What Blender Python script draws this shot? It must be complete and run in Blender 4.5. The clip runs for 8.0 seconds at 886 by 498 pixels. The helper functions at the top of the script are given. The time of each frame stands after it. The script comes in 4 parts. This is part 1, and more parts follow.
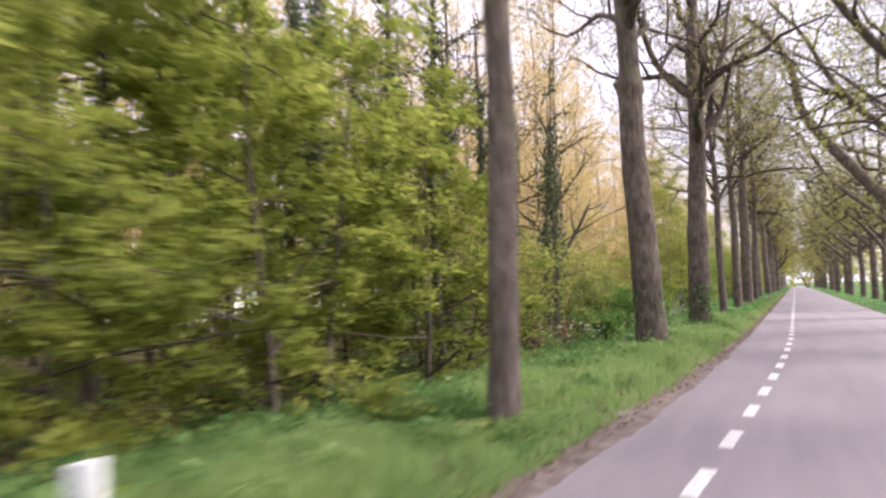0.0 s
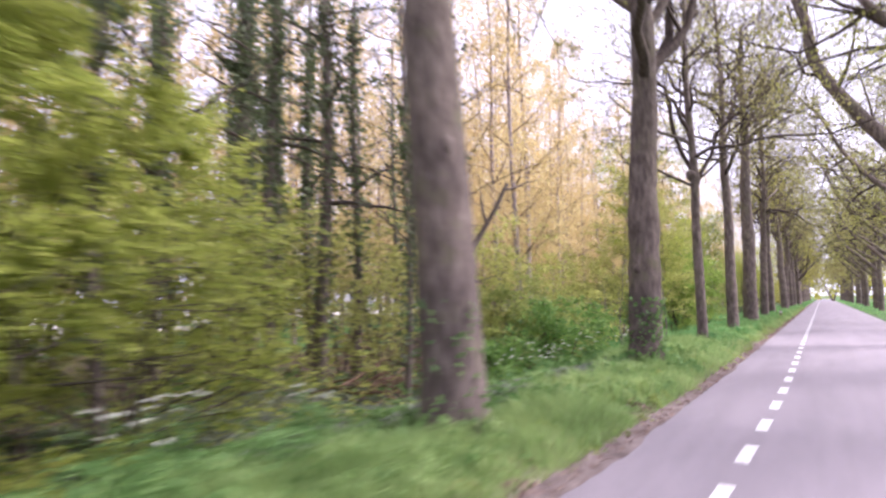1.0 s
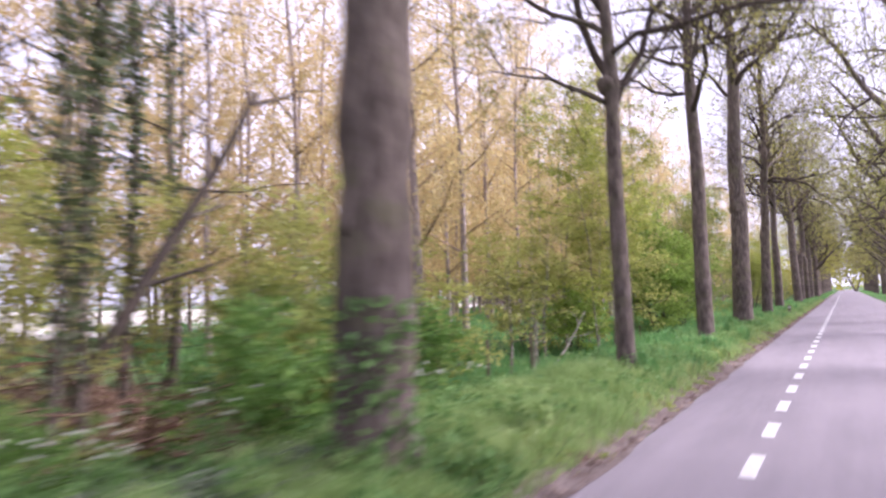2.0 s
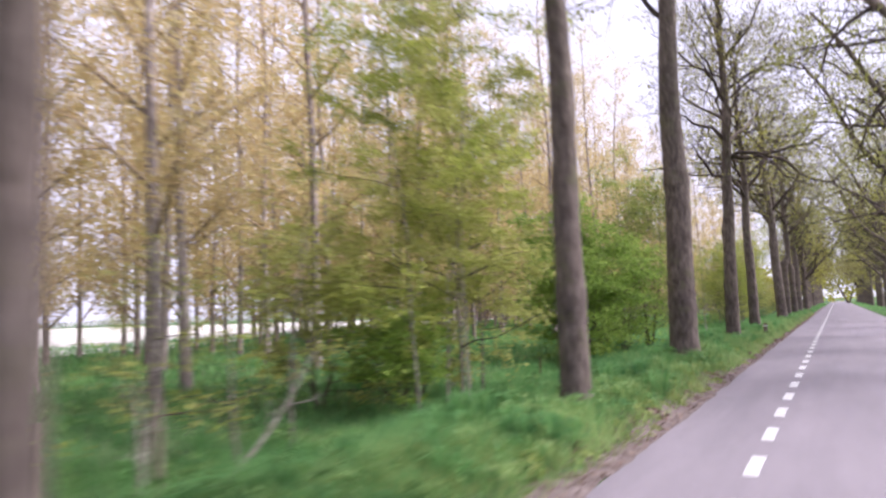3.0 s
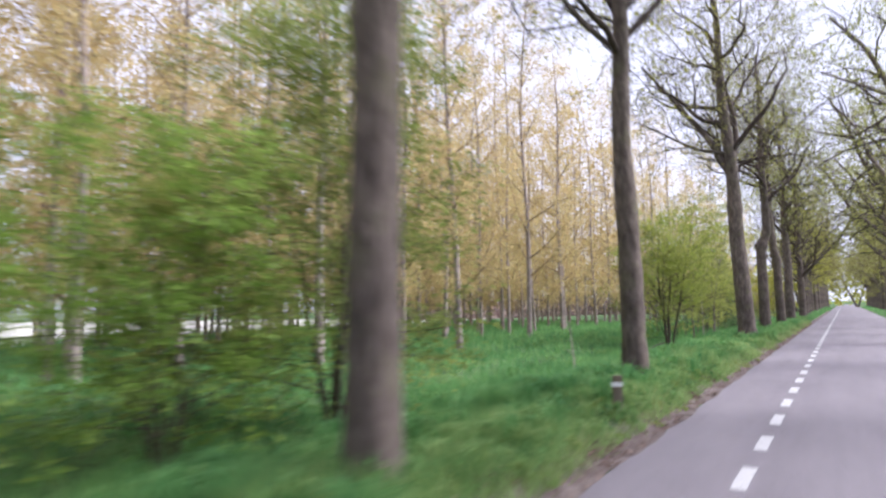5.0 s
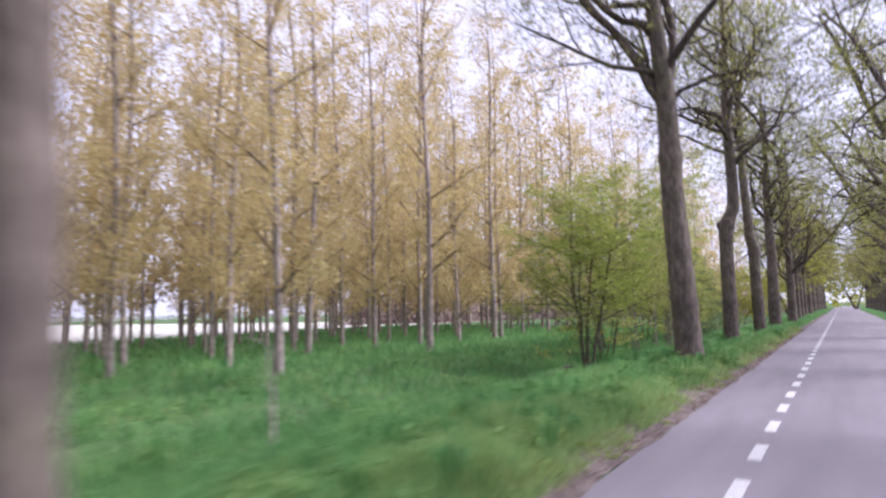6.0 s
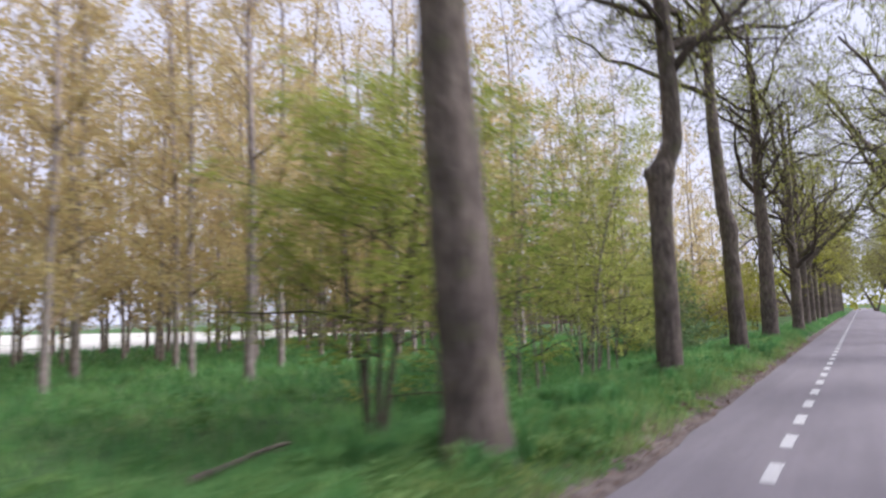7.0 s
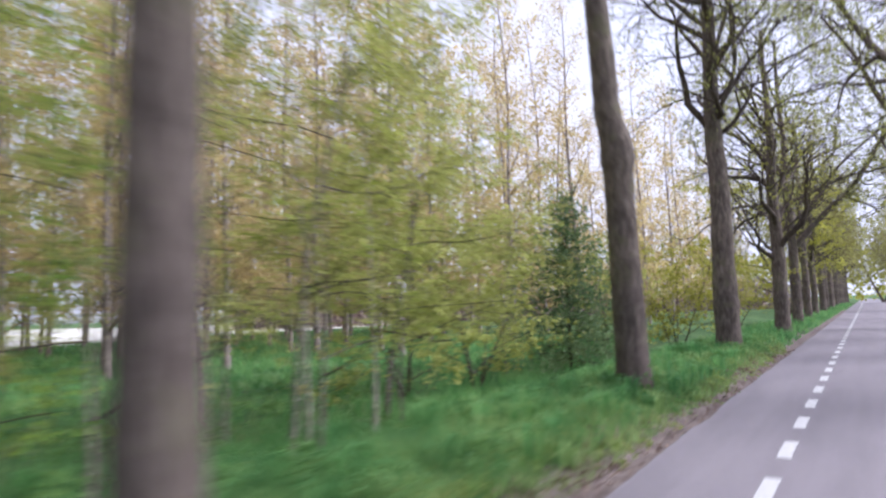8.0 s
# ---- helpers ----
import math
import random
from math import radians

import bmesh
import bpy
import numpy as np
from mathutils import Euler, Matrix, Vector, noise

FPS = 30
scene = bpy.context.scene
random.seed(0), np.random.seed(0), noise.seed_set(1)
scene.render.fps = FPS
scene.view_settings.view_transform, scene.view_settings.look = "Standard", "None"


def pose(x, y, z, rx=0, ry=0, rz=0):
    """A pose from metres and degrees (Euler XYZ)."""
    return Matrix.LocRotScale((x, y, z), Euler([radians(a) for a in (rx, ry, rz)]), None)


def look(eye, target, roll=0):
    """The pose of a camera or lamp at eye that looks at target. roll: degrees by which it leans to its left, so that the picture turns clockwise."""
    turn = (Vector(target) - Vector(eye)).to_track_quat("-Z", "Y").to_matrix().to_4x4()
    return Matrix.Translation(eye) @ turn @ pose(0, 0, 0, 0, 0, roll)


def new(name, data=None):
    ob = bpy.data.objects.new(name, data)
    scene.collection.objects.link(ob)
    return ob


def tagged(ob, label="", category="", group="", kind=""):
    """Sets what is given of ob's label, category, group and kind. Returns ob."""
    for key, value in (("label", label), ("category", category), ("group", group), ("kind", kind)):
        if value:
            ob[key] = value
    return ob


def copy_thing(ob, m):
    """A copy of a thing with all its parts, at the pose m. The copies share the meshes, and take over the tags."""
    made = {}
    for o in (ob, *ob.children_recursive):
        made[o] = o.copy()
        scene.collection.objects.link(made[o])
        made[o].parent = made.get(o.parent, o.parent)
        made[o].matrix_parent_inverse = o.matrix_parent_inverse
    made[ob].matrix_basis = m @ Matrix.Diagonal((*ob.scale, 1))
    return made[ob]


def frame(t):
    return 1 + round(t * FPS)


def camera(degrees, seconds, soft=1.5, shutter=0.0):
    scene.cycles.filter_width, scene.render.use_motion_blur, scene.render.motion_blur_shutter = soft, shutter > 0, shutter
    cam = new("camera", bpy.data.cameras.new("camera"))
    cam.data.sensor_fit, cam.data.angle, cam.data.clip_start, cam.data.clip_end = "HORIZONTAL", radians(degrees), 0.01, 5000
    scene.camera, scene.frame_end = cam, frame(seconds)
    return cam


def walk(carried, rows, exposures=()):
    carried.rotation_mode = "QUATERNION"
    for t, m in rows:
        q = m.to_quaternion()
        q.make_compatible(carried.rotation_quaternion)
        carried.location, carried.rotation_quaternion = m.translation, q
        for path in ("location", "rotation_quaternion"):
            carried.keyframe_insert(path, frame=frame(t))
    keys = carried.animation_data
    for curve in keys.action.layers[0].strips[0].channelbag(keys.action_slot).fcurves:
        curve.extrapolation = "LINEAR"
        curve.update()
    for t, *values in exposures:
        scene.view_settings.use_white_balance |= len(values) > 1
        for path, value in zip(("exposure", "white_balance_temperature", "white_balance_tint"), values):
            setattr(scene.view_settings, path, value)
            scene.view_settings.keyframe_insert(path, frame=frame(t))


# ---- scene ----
# seconds, x, y, z, pitch, roll, yaw
PATH = [
    (0.0, -0.823, -9.724, 1.843, 3.64, 1.37, 27.98),
    (0.5, -0.527, -4.770, 1.843, 4.34, 1.17, 29.96),
    (1.0, -0.313, 0.316, 1.843, 4.45, 0.77, 29.69),
    (1.5, -0.154, 5.764, 1.843, 4.42, 2.48, 31.63),
    (1.7, -0.123, 7.966, 1.843, 4.03, 1.36, 31.22),
    (2.8, -0.111, 20.379, 1.843, 4.60, 2.39, 31.06),
    (3.0, -0.118, 22.688, 1.843, 5.31, 1.91, 30.66),
    (3.5, -0.134, 28.522, 1.843, 4.43, 3.19, 30.02),
    (4.0, -0.085, 34.619, 1.843, 6.13, 3.20, 30.32),
    (4.5, -0.027, 40.902, 1.843, 5.28, 1.01, 31.21),
    (4.7, -0.024, 43.428, 1.843, 5.09, 1.07, 31.06),
    (5.8, -0.028, 57.223, 1.843, 5.31, 1.34, 31.48),
    (6.0, -0.028, 59.716, 1.843, 5.30, 1.19, 30.99),
    (6.5, -0.031, 66.045, 1.843, 5.02, 1.42, 31.43),
    (7.0, -0.065, 72.611, 1.843, 5.76, 1.64, 32.17),
    (7.5, -0.077, 79.208, 1.843, 5.22, 1.71, 31.58),
    (8.0, -0.093, 85.829, 1.843, 5.09, 1.84, 32.59),
]
cam = camera(67.51, 8.0, soft=2.4, shutter=0.55)
walk(cam, [(t, pose(x, y, z, 90 + p, r, w)) for t, x, y, z, p, r, w in PATH],
     exposures=[(0.0, 1.15, 6130, 19), (0.5, 1.29, 5930, 26), (1.0, 1.46, 5740, 27), (1.5, 1.34, 5640, 31), (3.0, 0.97, 5690, 22), (3.5, 0.88, 5640, 19),
                (4.0, 0.88, 5590, 18), (4.5, 0.96, 5540, 12), (6.0, 0.80, 5440, 22), (6.5, 0.62, 5510, 20), (7.0, 0.57, 5540, 14), (7.5, 0.83, 5620, 12), (8.0, 0.83, 5360, 15)])

# ---- daylight: bright thin overcast, a wide soft sun from ahead on the right ----
SUN_ELEVATION, SUN_AZIMUTH = radians(44), radians(62)      # azimuth clockwise from +y
world = bpy.data.worlds.new("sky")
scene.world = world
world.use_nodes = True
wn = world.node_tree.nodes
sky = wn.new("ShaderNodeTexSky")
sky.sky_type = "NISHITA"
sky.sun_disc = False
sky.sun_elevation, sky.sun_rotation = SUN_ELEVATION, SUN_AZIMUTH
sky.air_density, sky.dust_density, sky.ozone_density = 1.0, 6.0, 1.0
# thin bright cloud over most of the sky
wl = world.node_tree.links
wco = wn.new("ShaderNodeTexCoord")
cloud = wn.new("ShaderNodeTexNoise")
cloud.inputs["Scale"].default_value, cloud.inputs["Detail"].default_value = 2.4, 5.0
wl.new(wco.outputs["Generated"], cloud.inputs["Vector"])
cover = wn.new("ShaderNodeMapRange")
cover.inputs["From Min"].default_value, cover.inputs["From Max"].default_value = 0.36, 0.58
cover.inputs["To Min"].default_value, cover.inputs["To Max"].default_value = 0.96, 1.0
wl.new(cloud.outputs["Fac"], cover.inputs["Value"])
veil = wn.new("ShaderNodeMix")
veil.data_type = "RGBA"
veil.inputs[7].default_value = (4.3, 4.07, 4.42, 1)
wl.new(cover.outputs["Result"], veil.inputs[0])
wl.new(sky.outputs["Color"], veil.inputs[6])
wl.new(veil.outputs[2], wn["Background"].inputs["Color"])
wn["Background"].inputs["Strength"].default_value = 0.15
sun = new("sun", bpy.data.lights.new("sun", "SUN"))
sun.data.energy, sun.data.angle, sun.data.color = 4.0, radians(24), (1.0, 0.92, 0.80)
sun.matrix_world = look((math.sin(SUN_AZIMUTH) * 60, 50 + math.cos(SUN_AZIMUTH) * 60, 60 * math.tan(SUN_ELEVATION)), (0, 50, 0))

# ---- materials ----
def material(name, base, rough=0.85, spec=0.3):
    m = bpy.data.materials.new(name)
    m.use_nodes = True
    b = m.node_tree.nodes["Principled BSDF"]
    b.inputs["Base Color"].default_value = (*base, 1)
    b.inputs["Roughness"].default_value = rough
    b.inputs["Specular IOR Level"].default_value = spec
    return m, m.node_tree.nodes, m.node_tree.links, b


def ramp(n, stops):
    r = n.new("ShaderNodeValToRGB")
    e = r.color_ramp.elements
    e[0].position, e[0].color = stops[0][0], (*stops[0][1], 1)
    e[1].position, e[1].color = stops[-1][0], (*stops[-1][1], 1)
    for p, c in stops[1:-1]:
        k = e.new(p)
        k.color = (*c, 1)
    return r


def noise_node(n, l, scale, detail=4.0, stretch=None, rough=0.6):
    tex = n.new("ShaderNodeTexNoise")
    tex.inputs["Scale"].default_value, tex.inputs["Detail"].default_value = scale, detail
    tex.inputs["Roughness"].default_value = rough
    co = n.new("ShaderNodeTexCoord")
    if stretch:
        mp = n.new("ShaderNodeMapping")
        mp.inputs["Scale"].default_value = stretch
        l.new(co.outputs["Object"], mp.inputs["Vector"])
        l.new(mp.outputs["Vector"], tex.inputs["Vector"])
    else:
        l.new(co.outputs["Object"], tex.inputs["Vector"])
    return tex


def mix_color(n, l, fac, a, b, blend="MIX"):
    x = n.new("ShaderNodeMix")
    x.data_type, x.blend_type = "RGBA", blend
    for src, key in ((fac, 0), (a, 6), (b, 7)):
        if isinstance(src, (int, float)):
            x.inputs[key].default_value = src
        elif isinstance(src, tuple):
            x.inputs[key].default_value = (*src, 1)
        else:
            l.new(src, x.inputs[key])
    return x.outputs[2]


def add_bump(n, l, b, height, strength, distance):
    bump = n.new("ShaderNodeBump")
    bump.inputs["Strength"].default_value, bump.inputs["Distance"].default_value = strength, distance
    l.new(height, bump.inputs["Height"])
    l.new(bump.outputs["Normal"], b.inputs["Normal"])


def bark(name, dark, mid, light, scale=9.0, stretch=(1, 1, 0.16), moss=None, bump=0.6):
    m, n, l, b = material(name, mid, 0.92, 0.15)
    fine = noise_node(n, l, scale, 6, stretch)
    r = ramp(n, [(0.30, dark), (0.52, mid), (0.72, light)])
    l.new(fine.outputs["Fac"], r.inputs["Fac"])
    blot = noise_node(n, l, 0.9, 3)
    rb = ramp(n, [(0.35, (0.72, 0.72, 0.72)), (0.65, (1.12, 1.1, 1.06))])
    l.new(blot.outputs["Fac"], rb.inputs["Fac"])
    col = mix_color(n, l, 1.0, r.outputs["Color"], rb.outputs["Color"], "MULTIPLY")
    if moss:
        ms = noise_node(n, l, 2.3, 5)
        rm = ramp(n, [(0.52, (0, 0, 0)), (0.66, (0.6, 0.6, 0.6))])
        l.new(ms.outputs["Fac"], rm.inputs["Fac"])
        col = mix_color(n, l, rm.outputs["Color"], col, moss)
    l.new(col, b.inputs["Base Color"])
    add_bump(n, l, b, fine.outputs["Fac"], bump, 0.03)
    return m


def leaf(name, stops, thin=0.45, rough=0.55):
    """Thin leaf: a reflecting and a light-passing side, tint varied leaf by leaf and in drifts through the crown."""
    m, n, l, b = material(name, stops[1][1], rough, 0.25)
    geo = n.new("ShaderNodeNewGeometry")
    drift = noise_node(n, l, 0.55, 2)
    add = n.new("ShaderNodeMath")
    add.operation = "MULTIPLY_ADD"
    l.new(geo.outputs["Random Per Island"], add.inputs[0])
    add.inputs[1].default_value = 0.5
    l.new(drift.outputs["Fac"], add.inputs[2])
    sub = n.new("ShaderNodeMath")
    sub.operation = "SUBTRACT"
    l.new(add.outputs[0], sub.inputs[0])
    sub.inputs[1].default_value = 0.27
    r = ramp(n, stops)
    l.new(sub.outputs[0], r.inputs["Fac"])
    l.new(r.outputs["Color"], b.inputs["Base Color"])
    tr = n.new("ShaderNodeBsdfTranslucent")
    l.new(r.outputs["Color"], tr.inputs["Color"])
    mx = n.new("ShaderNodeMixShader")
    mx.inputs[0].default_value = thin
    l.new(b.outputs[0], mx.inputs[1])
    l.new(tr.outputs[0], mx.inputs[2])
    l.new(mx.outputs[0], n["Material Output"].inputs["Surface"])
    return m


OAK_BARK = bark("oak_bark", (0.080, 0.064, 0.058), (0.165, 0.133, 0.119), (0.265, 0.220, 0.198), scale=11, stretch=(1, 1, 0.3), moss=(0.15, 0.14, 0.085), bump=0.45)
TWIG_BARK = bark("twig_bark", (0.05, 0.038, 0.035), (0.095, 0.075, 0.066), (0.15, 0.12, 0.10), scale=14, bump=0.2)
POPLAR_BARK = bark("poplar_bark", (0.175, 0.145, 0.137), (0.335, 0.280, 0.265), (0.48, 0.41, 0.39), scale=7, stretch=(1, 1, 0.5), bump=0.25)
BIRCH_BARK = bark("birch_bark", (0.07, 0.06, 0.05), (0.24, 0.21, 0.185), (0.44, 0.40, 0.36), scale=6, stretch=(0.4, 0.4, 2.6), bump=0.2)
SHRUB_BARK = bark("shrub_bark", (0.055, 0.045, 0.038), (0.11, 0.092, 0.075), (0.19, 0.16, 0.13), scale=16, bump=0.3)
POPLAR_TWIG = bark("poplar_twig", (0.16, 0.12, 0.085), (0.28, 0.21, 0.15), (0.40, 0.31, 0.22), scale=12, bump=0.2)
PALE_STEM = bark("pale_stem", (0.22, 0.19, 0.16), (0.42, 0.38, 0.33), (0.60, 0.56, 0.50), scale=8, stretch=(0.5, 0.5, 1.6), bump=0.2)
DEAD_WOOD = bark("dead_wood", (0.10, 0.06, 0.045), (0.22, 0.14, 0.10), (0.36, 0.26, 0.20), scale=12, bump=0.4)

LEAF_FRESH = leaf("fresh_leaf", [(0.1, (0.185, 0.24, 0.045)), (0.45, (0.345, 0.39, 0.08)), (0.9, (0.50, 0.53, 0.14))], 0.58)
LEAF_GREEN = leaf("green_leaf", [(0.1, (0.075, 0.16, 0.04)), (0.5, (0.17, 0.31, 0.07)), (0.9, (0.30, 0.44, 0.11))], 0.5)
LEAF_HAZEL = leaf("hazel_leaf", [(0.1, (0.15, 0.24, 0.045)), (0.5, (0.29, 0.42, 0.085)), (0.9, (0.44, 0.55, 0.135))], 0.62)
LEAF_CHERRY = leaf("cherry_leaf", [(0.1, (0.17, 0.22, 0.06)), (0.5, (0.30, 0.355, 0.095)), (0.9, (0.44, 0.48, 0.15))], 0.58)
LEAF_SOFT = leaf("soft_leaf", [(0.1, (0.297, 0.318, 0.080)), (0.5, (0.456, 0.472, 0.138)), (0.9, (0.594, 0.599, 0.212))], 0.6)
LEAF_BUD = leaf("bud_leaf", [(0.1, (0.20, 0.175, 0.06)), (0.5, (0.33, 0.31, 0.10)), (0.9, (0.45, 0.44, 0.15))], 0.5)
LEAF_OLIVE = leaf("olive_leaf", [(0.1, (0.22, 0.22, 0.06)), (0.5, (0.345, 0.355, 0.095)), (0.9, (0.47, 0.47, 0.145))], 0.56)
LEAF_SPRUCE = leaf("spruce_needle", [(0.1, (0.10, 0.16, 0.075)), (0.5, (0.19, 0.27, 0.12)), (0.9, (0.29, 0.38, 0.17))], 0.4)
LEAF_GREY = leaf("ground_ivy", [(0.1, (0.115, 0.138, 0.098)), (0.5, (0.207, 0.236, 0.172)), (0.9, (0.333, 0.356, 0.265))], 0.25)
LEAF_BRONZE = leaf("bronze_leaf", [(0.1, (0.488, 0.360, 0.185)), (0.4, (0.583, 0.451, 0.228)), (0.7, (0.572, 0.493, 0.223)), (0.95, (0.647, 0.546, 0.339))], 0.62)
BRUSH = leaf("brushwood", [(0.1, (0.17, 0.125, 0.115)), (0.5, (0.28, 0.21, 0.19)), (0.9, (0.38, 0.30, 0.25))], 0.2, 0.9)
# far hedge leaves: the greying of distance haze is put into the colour
LEAF_HAZED = leaf("haze_tinted_leaf", [(0.1, (0.44, 0.45, 0.44)), (0.5, (0.52, 0.53, 0.51)), (0.9, (0.60, 0.60, 0.58))], 0.3)
LEAF_YELLOW = leaf("yellow_leaf", [(0.1, (0.26, 0.25, 0.04)), (0.5, (0.41, 0.40, 0.07)), (0.9, (0.53, 0.51, 0.11))], 0.52)
LEAF_DARK = leaf("dark_leaf", [(0.1, (0.06, 0.08, 0.045)), (0.5, (0.115, 0.15, 0.07)), (0.9, (0.20, 0.24, 0.105))], 0.3, 0.5)
LEAF_HERB = leaf("herb_leaf", [(0.1, (0.085, 0.18, 0.055)), (0.5, (0.18, 0.32, 0.10)), (0.9, (0.30, 0.44, 0.15))], 0.48)
GRASS = leaf("grass_blade", [(0.1, (0.08, 0.20, 0.075)), (0.5, (0.175, 0.38, 0.13)), (0.92, (0.35, 0.52, 0.185))], 0.56)
GRASS_VERGE = leaf("verge_blade", [(0.1, (0.19, 0.295, 0.095)), (0.5, (0.33, 0.475, 0.17)), (0.92, (0.52, 0.60, 0.26))], 0.5)
GRASS_PALE = leaf("short_grass", [(0.1, (0.17, 0.25, 0.065)), (0.5, (0.30, 0.385, 0.11)), (0.92, (0.45, 0.47, 0.18))], 0.48)
LITTER = leaf("dry_leaf", [(0.1, (0.085, 0.055, 0.045)), (0.5, (0.23, 0.155, 0.125)), (0.92, (0.46, 0.36, 0.29))], 0.1, 0.85)
BLOSSOM = leaf("white_blossom", [(0.1, (0.42, 0.46, 0.34)), (0.5, (0.56, 0.58, 0.48)), (0.9, (0.70, 0.71, 0.64))], 0.3)


def ground_material():
    m, n, l, b = material("meadow_soil", (0.07, 0.12, 0.03), 0.95, 0.1)
    a = noise_node(n, l, 0.35, 5)
    f = noise_node(n, l, 6.0, 6)
    ra = ramp(n, [(0.32, (0.06, 0.115, 0.045)), (0.55, (0.10, 0.17, 0.065)), (0.75, (0.16, 0.20, 0.08))])
    rf = ramp(n, [(0.3, (0.55, 0.55, 0.55)), (0.7, (1.25, 1.2, 1.15))])
    l.new(a.outputs["Fac"], ra.inputs["Fac"])
    l.new(f.outputs["Fac"], rf.inputs["Fac"])
    l.new(mix_color(n, l, 1.0, ra.outputs["Color"], rf.outputs["Color"], "MULTIPLY"), b.inputs["Base Color"])
    add_bump(n, l, b, f.outputs["Fac"], 0.8, 0.05)
    return m


def soil_material(name, stops, scale=3.0, bump=0.06):
    m, n, l, b = material(name, stops[1][1], 0.95, 0.1)
    f = noise_node(n, l, scale, 8, rough=0.7)
    r = ramp(n, stops)
    l.new(f.outputs["Fac"], r.inputs["Fac"])
    g = noise_node(n, l, scale * 14, 3)
    rg = ramp(n, [(0.35, (0.7, 0.7, 0.7)), (0.65, (1.2, 1.2, 1.2))])
    l.new(g.outputs["Fac"], rg.inputs["Fac"])
    l.new(mix_color(n, l, 1.0, r.outputs["Color"], rg.outputs["Color"], "MULTIPLY"), b.inputs["Base Color"])
    add_bump(n, l, b, f.outputs["Fac"], 0.8, bump)
    return m


def asphalt_material():
    m, n, l, b = material("asphalt", (0.16, 0.15, 0.155), 0.82, 0.35)
    grit = noise_node(n, l, 260, 2)
    patch = noise_node(n, l, 0.8, 4, (1.0, 0.25, 1))
    streak = noise_node(n, l, 2.2, 4, (1.0, 0.05, 1))
    rg = ramp(n, [(0.3, (0.158, 0.138, 0.152)), (0.7, (0.305, 0.272, 0.30))])
    rp = ramp(n, [(0.3, (0.85, 0.85, 0.86)), (0.7, (1.08, 1.07, 1.07))])
    rs = ramp(n, [(0.35, (0.93, 0.93, 0.93)), (0.65, (1.05, 1.05, 1.05))])
    for t, r in ((grit, rg), (patch, rp), (streak, rs)):
        l.new(t.outputs["Fac"], r.inputs["Fac"])
    c = mix_color(n, l, 1.0, rg.outputs["Color"], rp.outputs["Color"], "MULTIPLY")
    l.new(mix_color(n, l, 1.0, c, rs.outputs["Color"], "MULTIPLY"), b.inputs["Base Color"])
    add_bump(n, l, b, grit.outputs["Fac"], 0.35, 0.004)
    return m


def paint_material(name, base, worn):
    m, n, l, b = material(name, base, 0.6, 0.4)
    w = noise_node(n, l, 30, 6)
    r = ramp(n, [(0.36, worn), (0.50, base)])
    l.new(w.outputs["Fac"], r.inputs["Fac"])
    l.new(r.outputs["Color"], b.inputs["Base Color"])
    add_bump(n, l, b, w.outputs["Fac"], 0.2, 0.003)
    return m


GROUND = ground_material()
SHOULDER = soil_material("road_shoulder", [(0.3, (0.08, 0.062, 0.056)), (0.5, (0.185, 0.148, 0.137)), (0.72, (0.31, 0.257, 0.24))])
WOOD_FLOOR = soil_material("woodland_floor", [(0.3, (0.09, 0.066, 0.046)), (0.5, (0.17, 0.135, 0.09)), (0.72, (0.17, 0.19, 0.09))], 2.0)
FIELD = soil_material("pale_field", [(0.3, (0.46, 0.43, 0.37)), (0.5, (0.55, 0.52, 0.46)), (0.7, (0.62, 0.59, 0.53))], 0.3, 0.1)
ASPHALT = asphalt_material()
ROAD_PAINT = paint_material("road_paint", (0.62, 0.60, 0.61), (0.38, 0.36, 0.37))
POST_WHITE = paint_material("white_plastic", (0.80, 0.80, 0.80), (0.66, 0.67, 0.64))
POST_WOOD = bark("post_wood", (0.14, 0.12, 0.09), (0.26, 0.22, 0.17), (0.38, 0.34, 0.28), scale=10, bump=0.3)


# ---- mesh helpers ----
def mesh_of(name, verts, faces, mat, smooth=False):
    """A mesh from an N x 3 array and face arrays of one width each."""
    me = bpy.data.meshes.new(name)
    verts = np.asarray(verts, dtype=np.float32)
    groups = [np.asarray(f, dtype=np.int32) for f in (faces if isinstance(faces, list) else [faces]) if len(f)]
    total = sum(len(f) for f in groups)
    loops = np.concatenate([f.ravel() for f in groups])
    widths = np.concatenate([np.full(len(f), f.shape[1], np.int32) for f in groups])
    me.vertices.add(len(verts))
    me.vertices.foreach_set("co", verts.ravel())
    me.loops.add(len(loops))
    me.loops.foreach_set("vertex_index", loops)
    me.polygons.add(total)
    me.polygons.foreach_set("loop_start", np.concatenate([[0], np.cumsum(widths)[:-1]]).astype(np.int32))
    me.polygons.foreach_set("use_smooth", np.full(total, smooth))
    me.materials.append(mat)
    me.update(calc_edges=True)
    return me


def piece(name, me, parent=None, label=""):
    ob = new(name, me)
    if parent:
        ob.parent = parent
    return tagged(ob, label) if label else ob


def part(name, bm, mat, parent, label=""):
    me = bpy.data.meshes.new(name)
    bm.to_mesh(me)
    bm.free()
    me.materials.append(mat)
    return piece(name, me, parent, label)


def empty_at(name, x, y, z=0.0, turn=0.0, size=1.0):
    ob = new(name)
    ob.matrix_basis = pose(x, y, z, 0, 0, turn) @ Matrix.Diagonal((size, size, size, 1))
    return ob


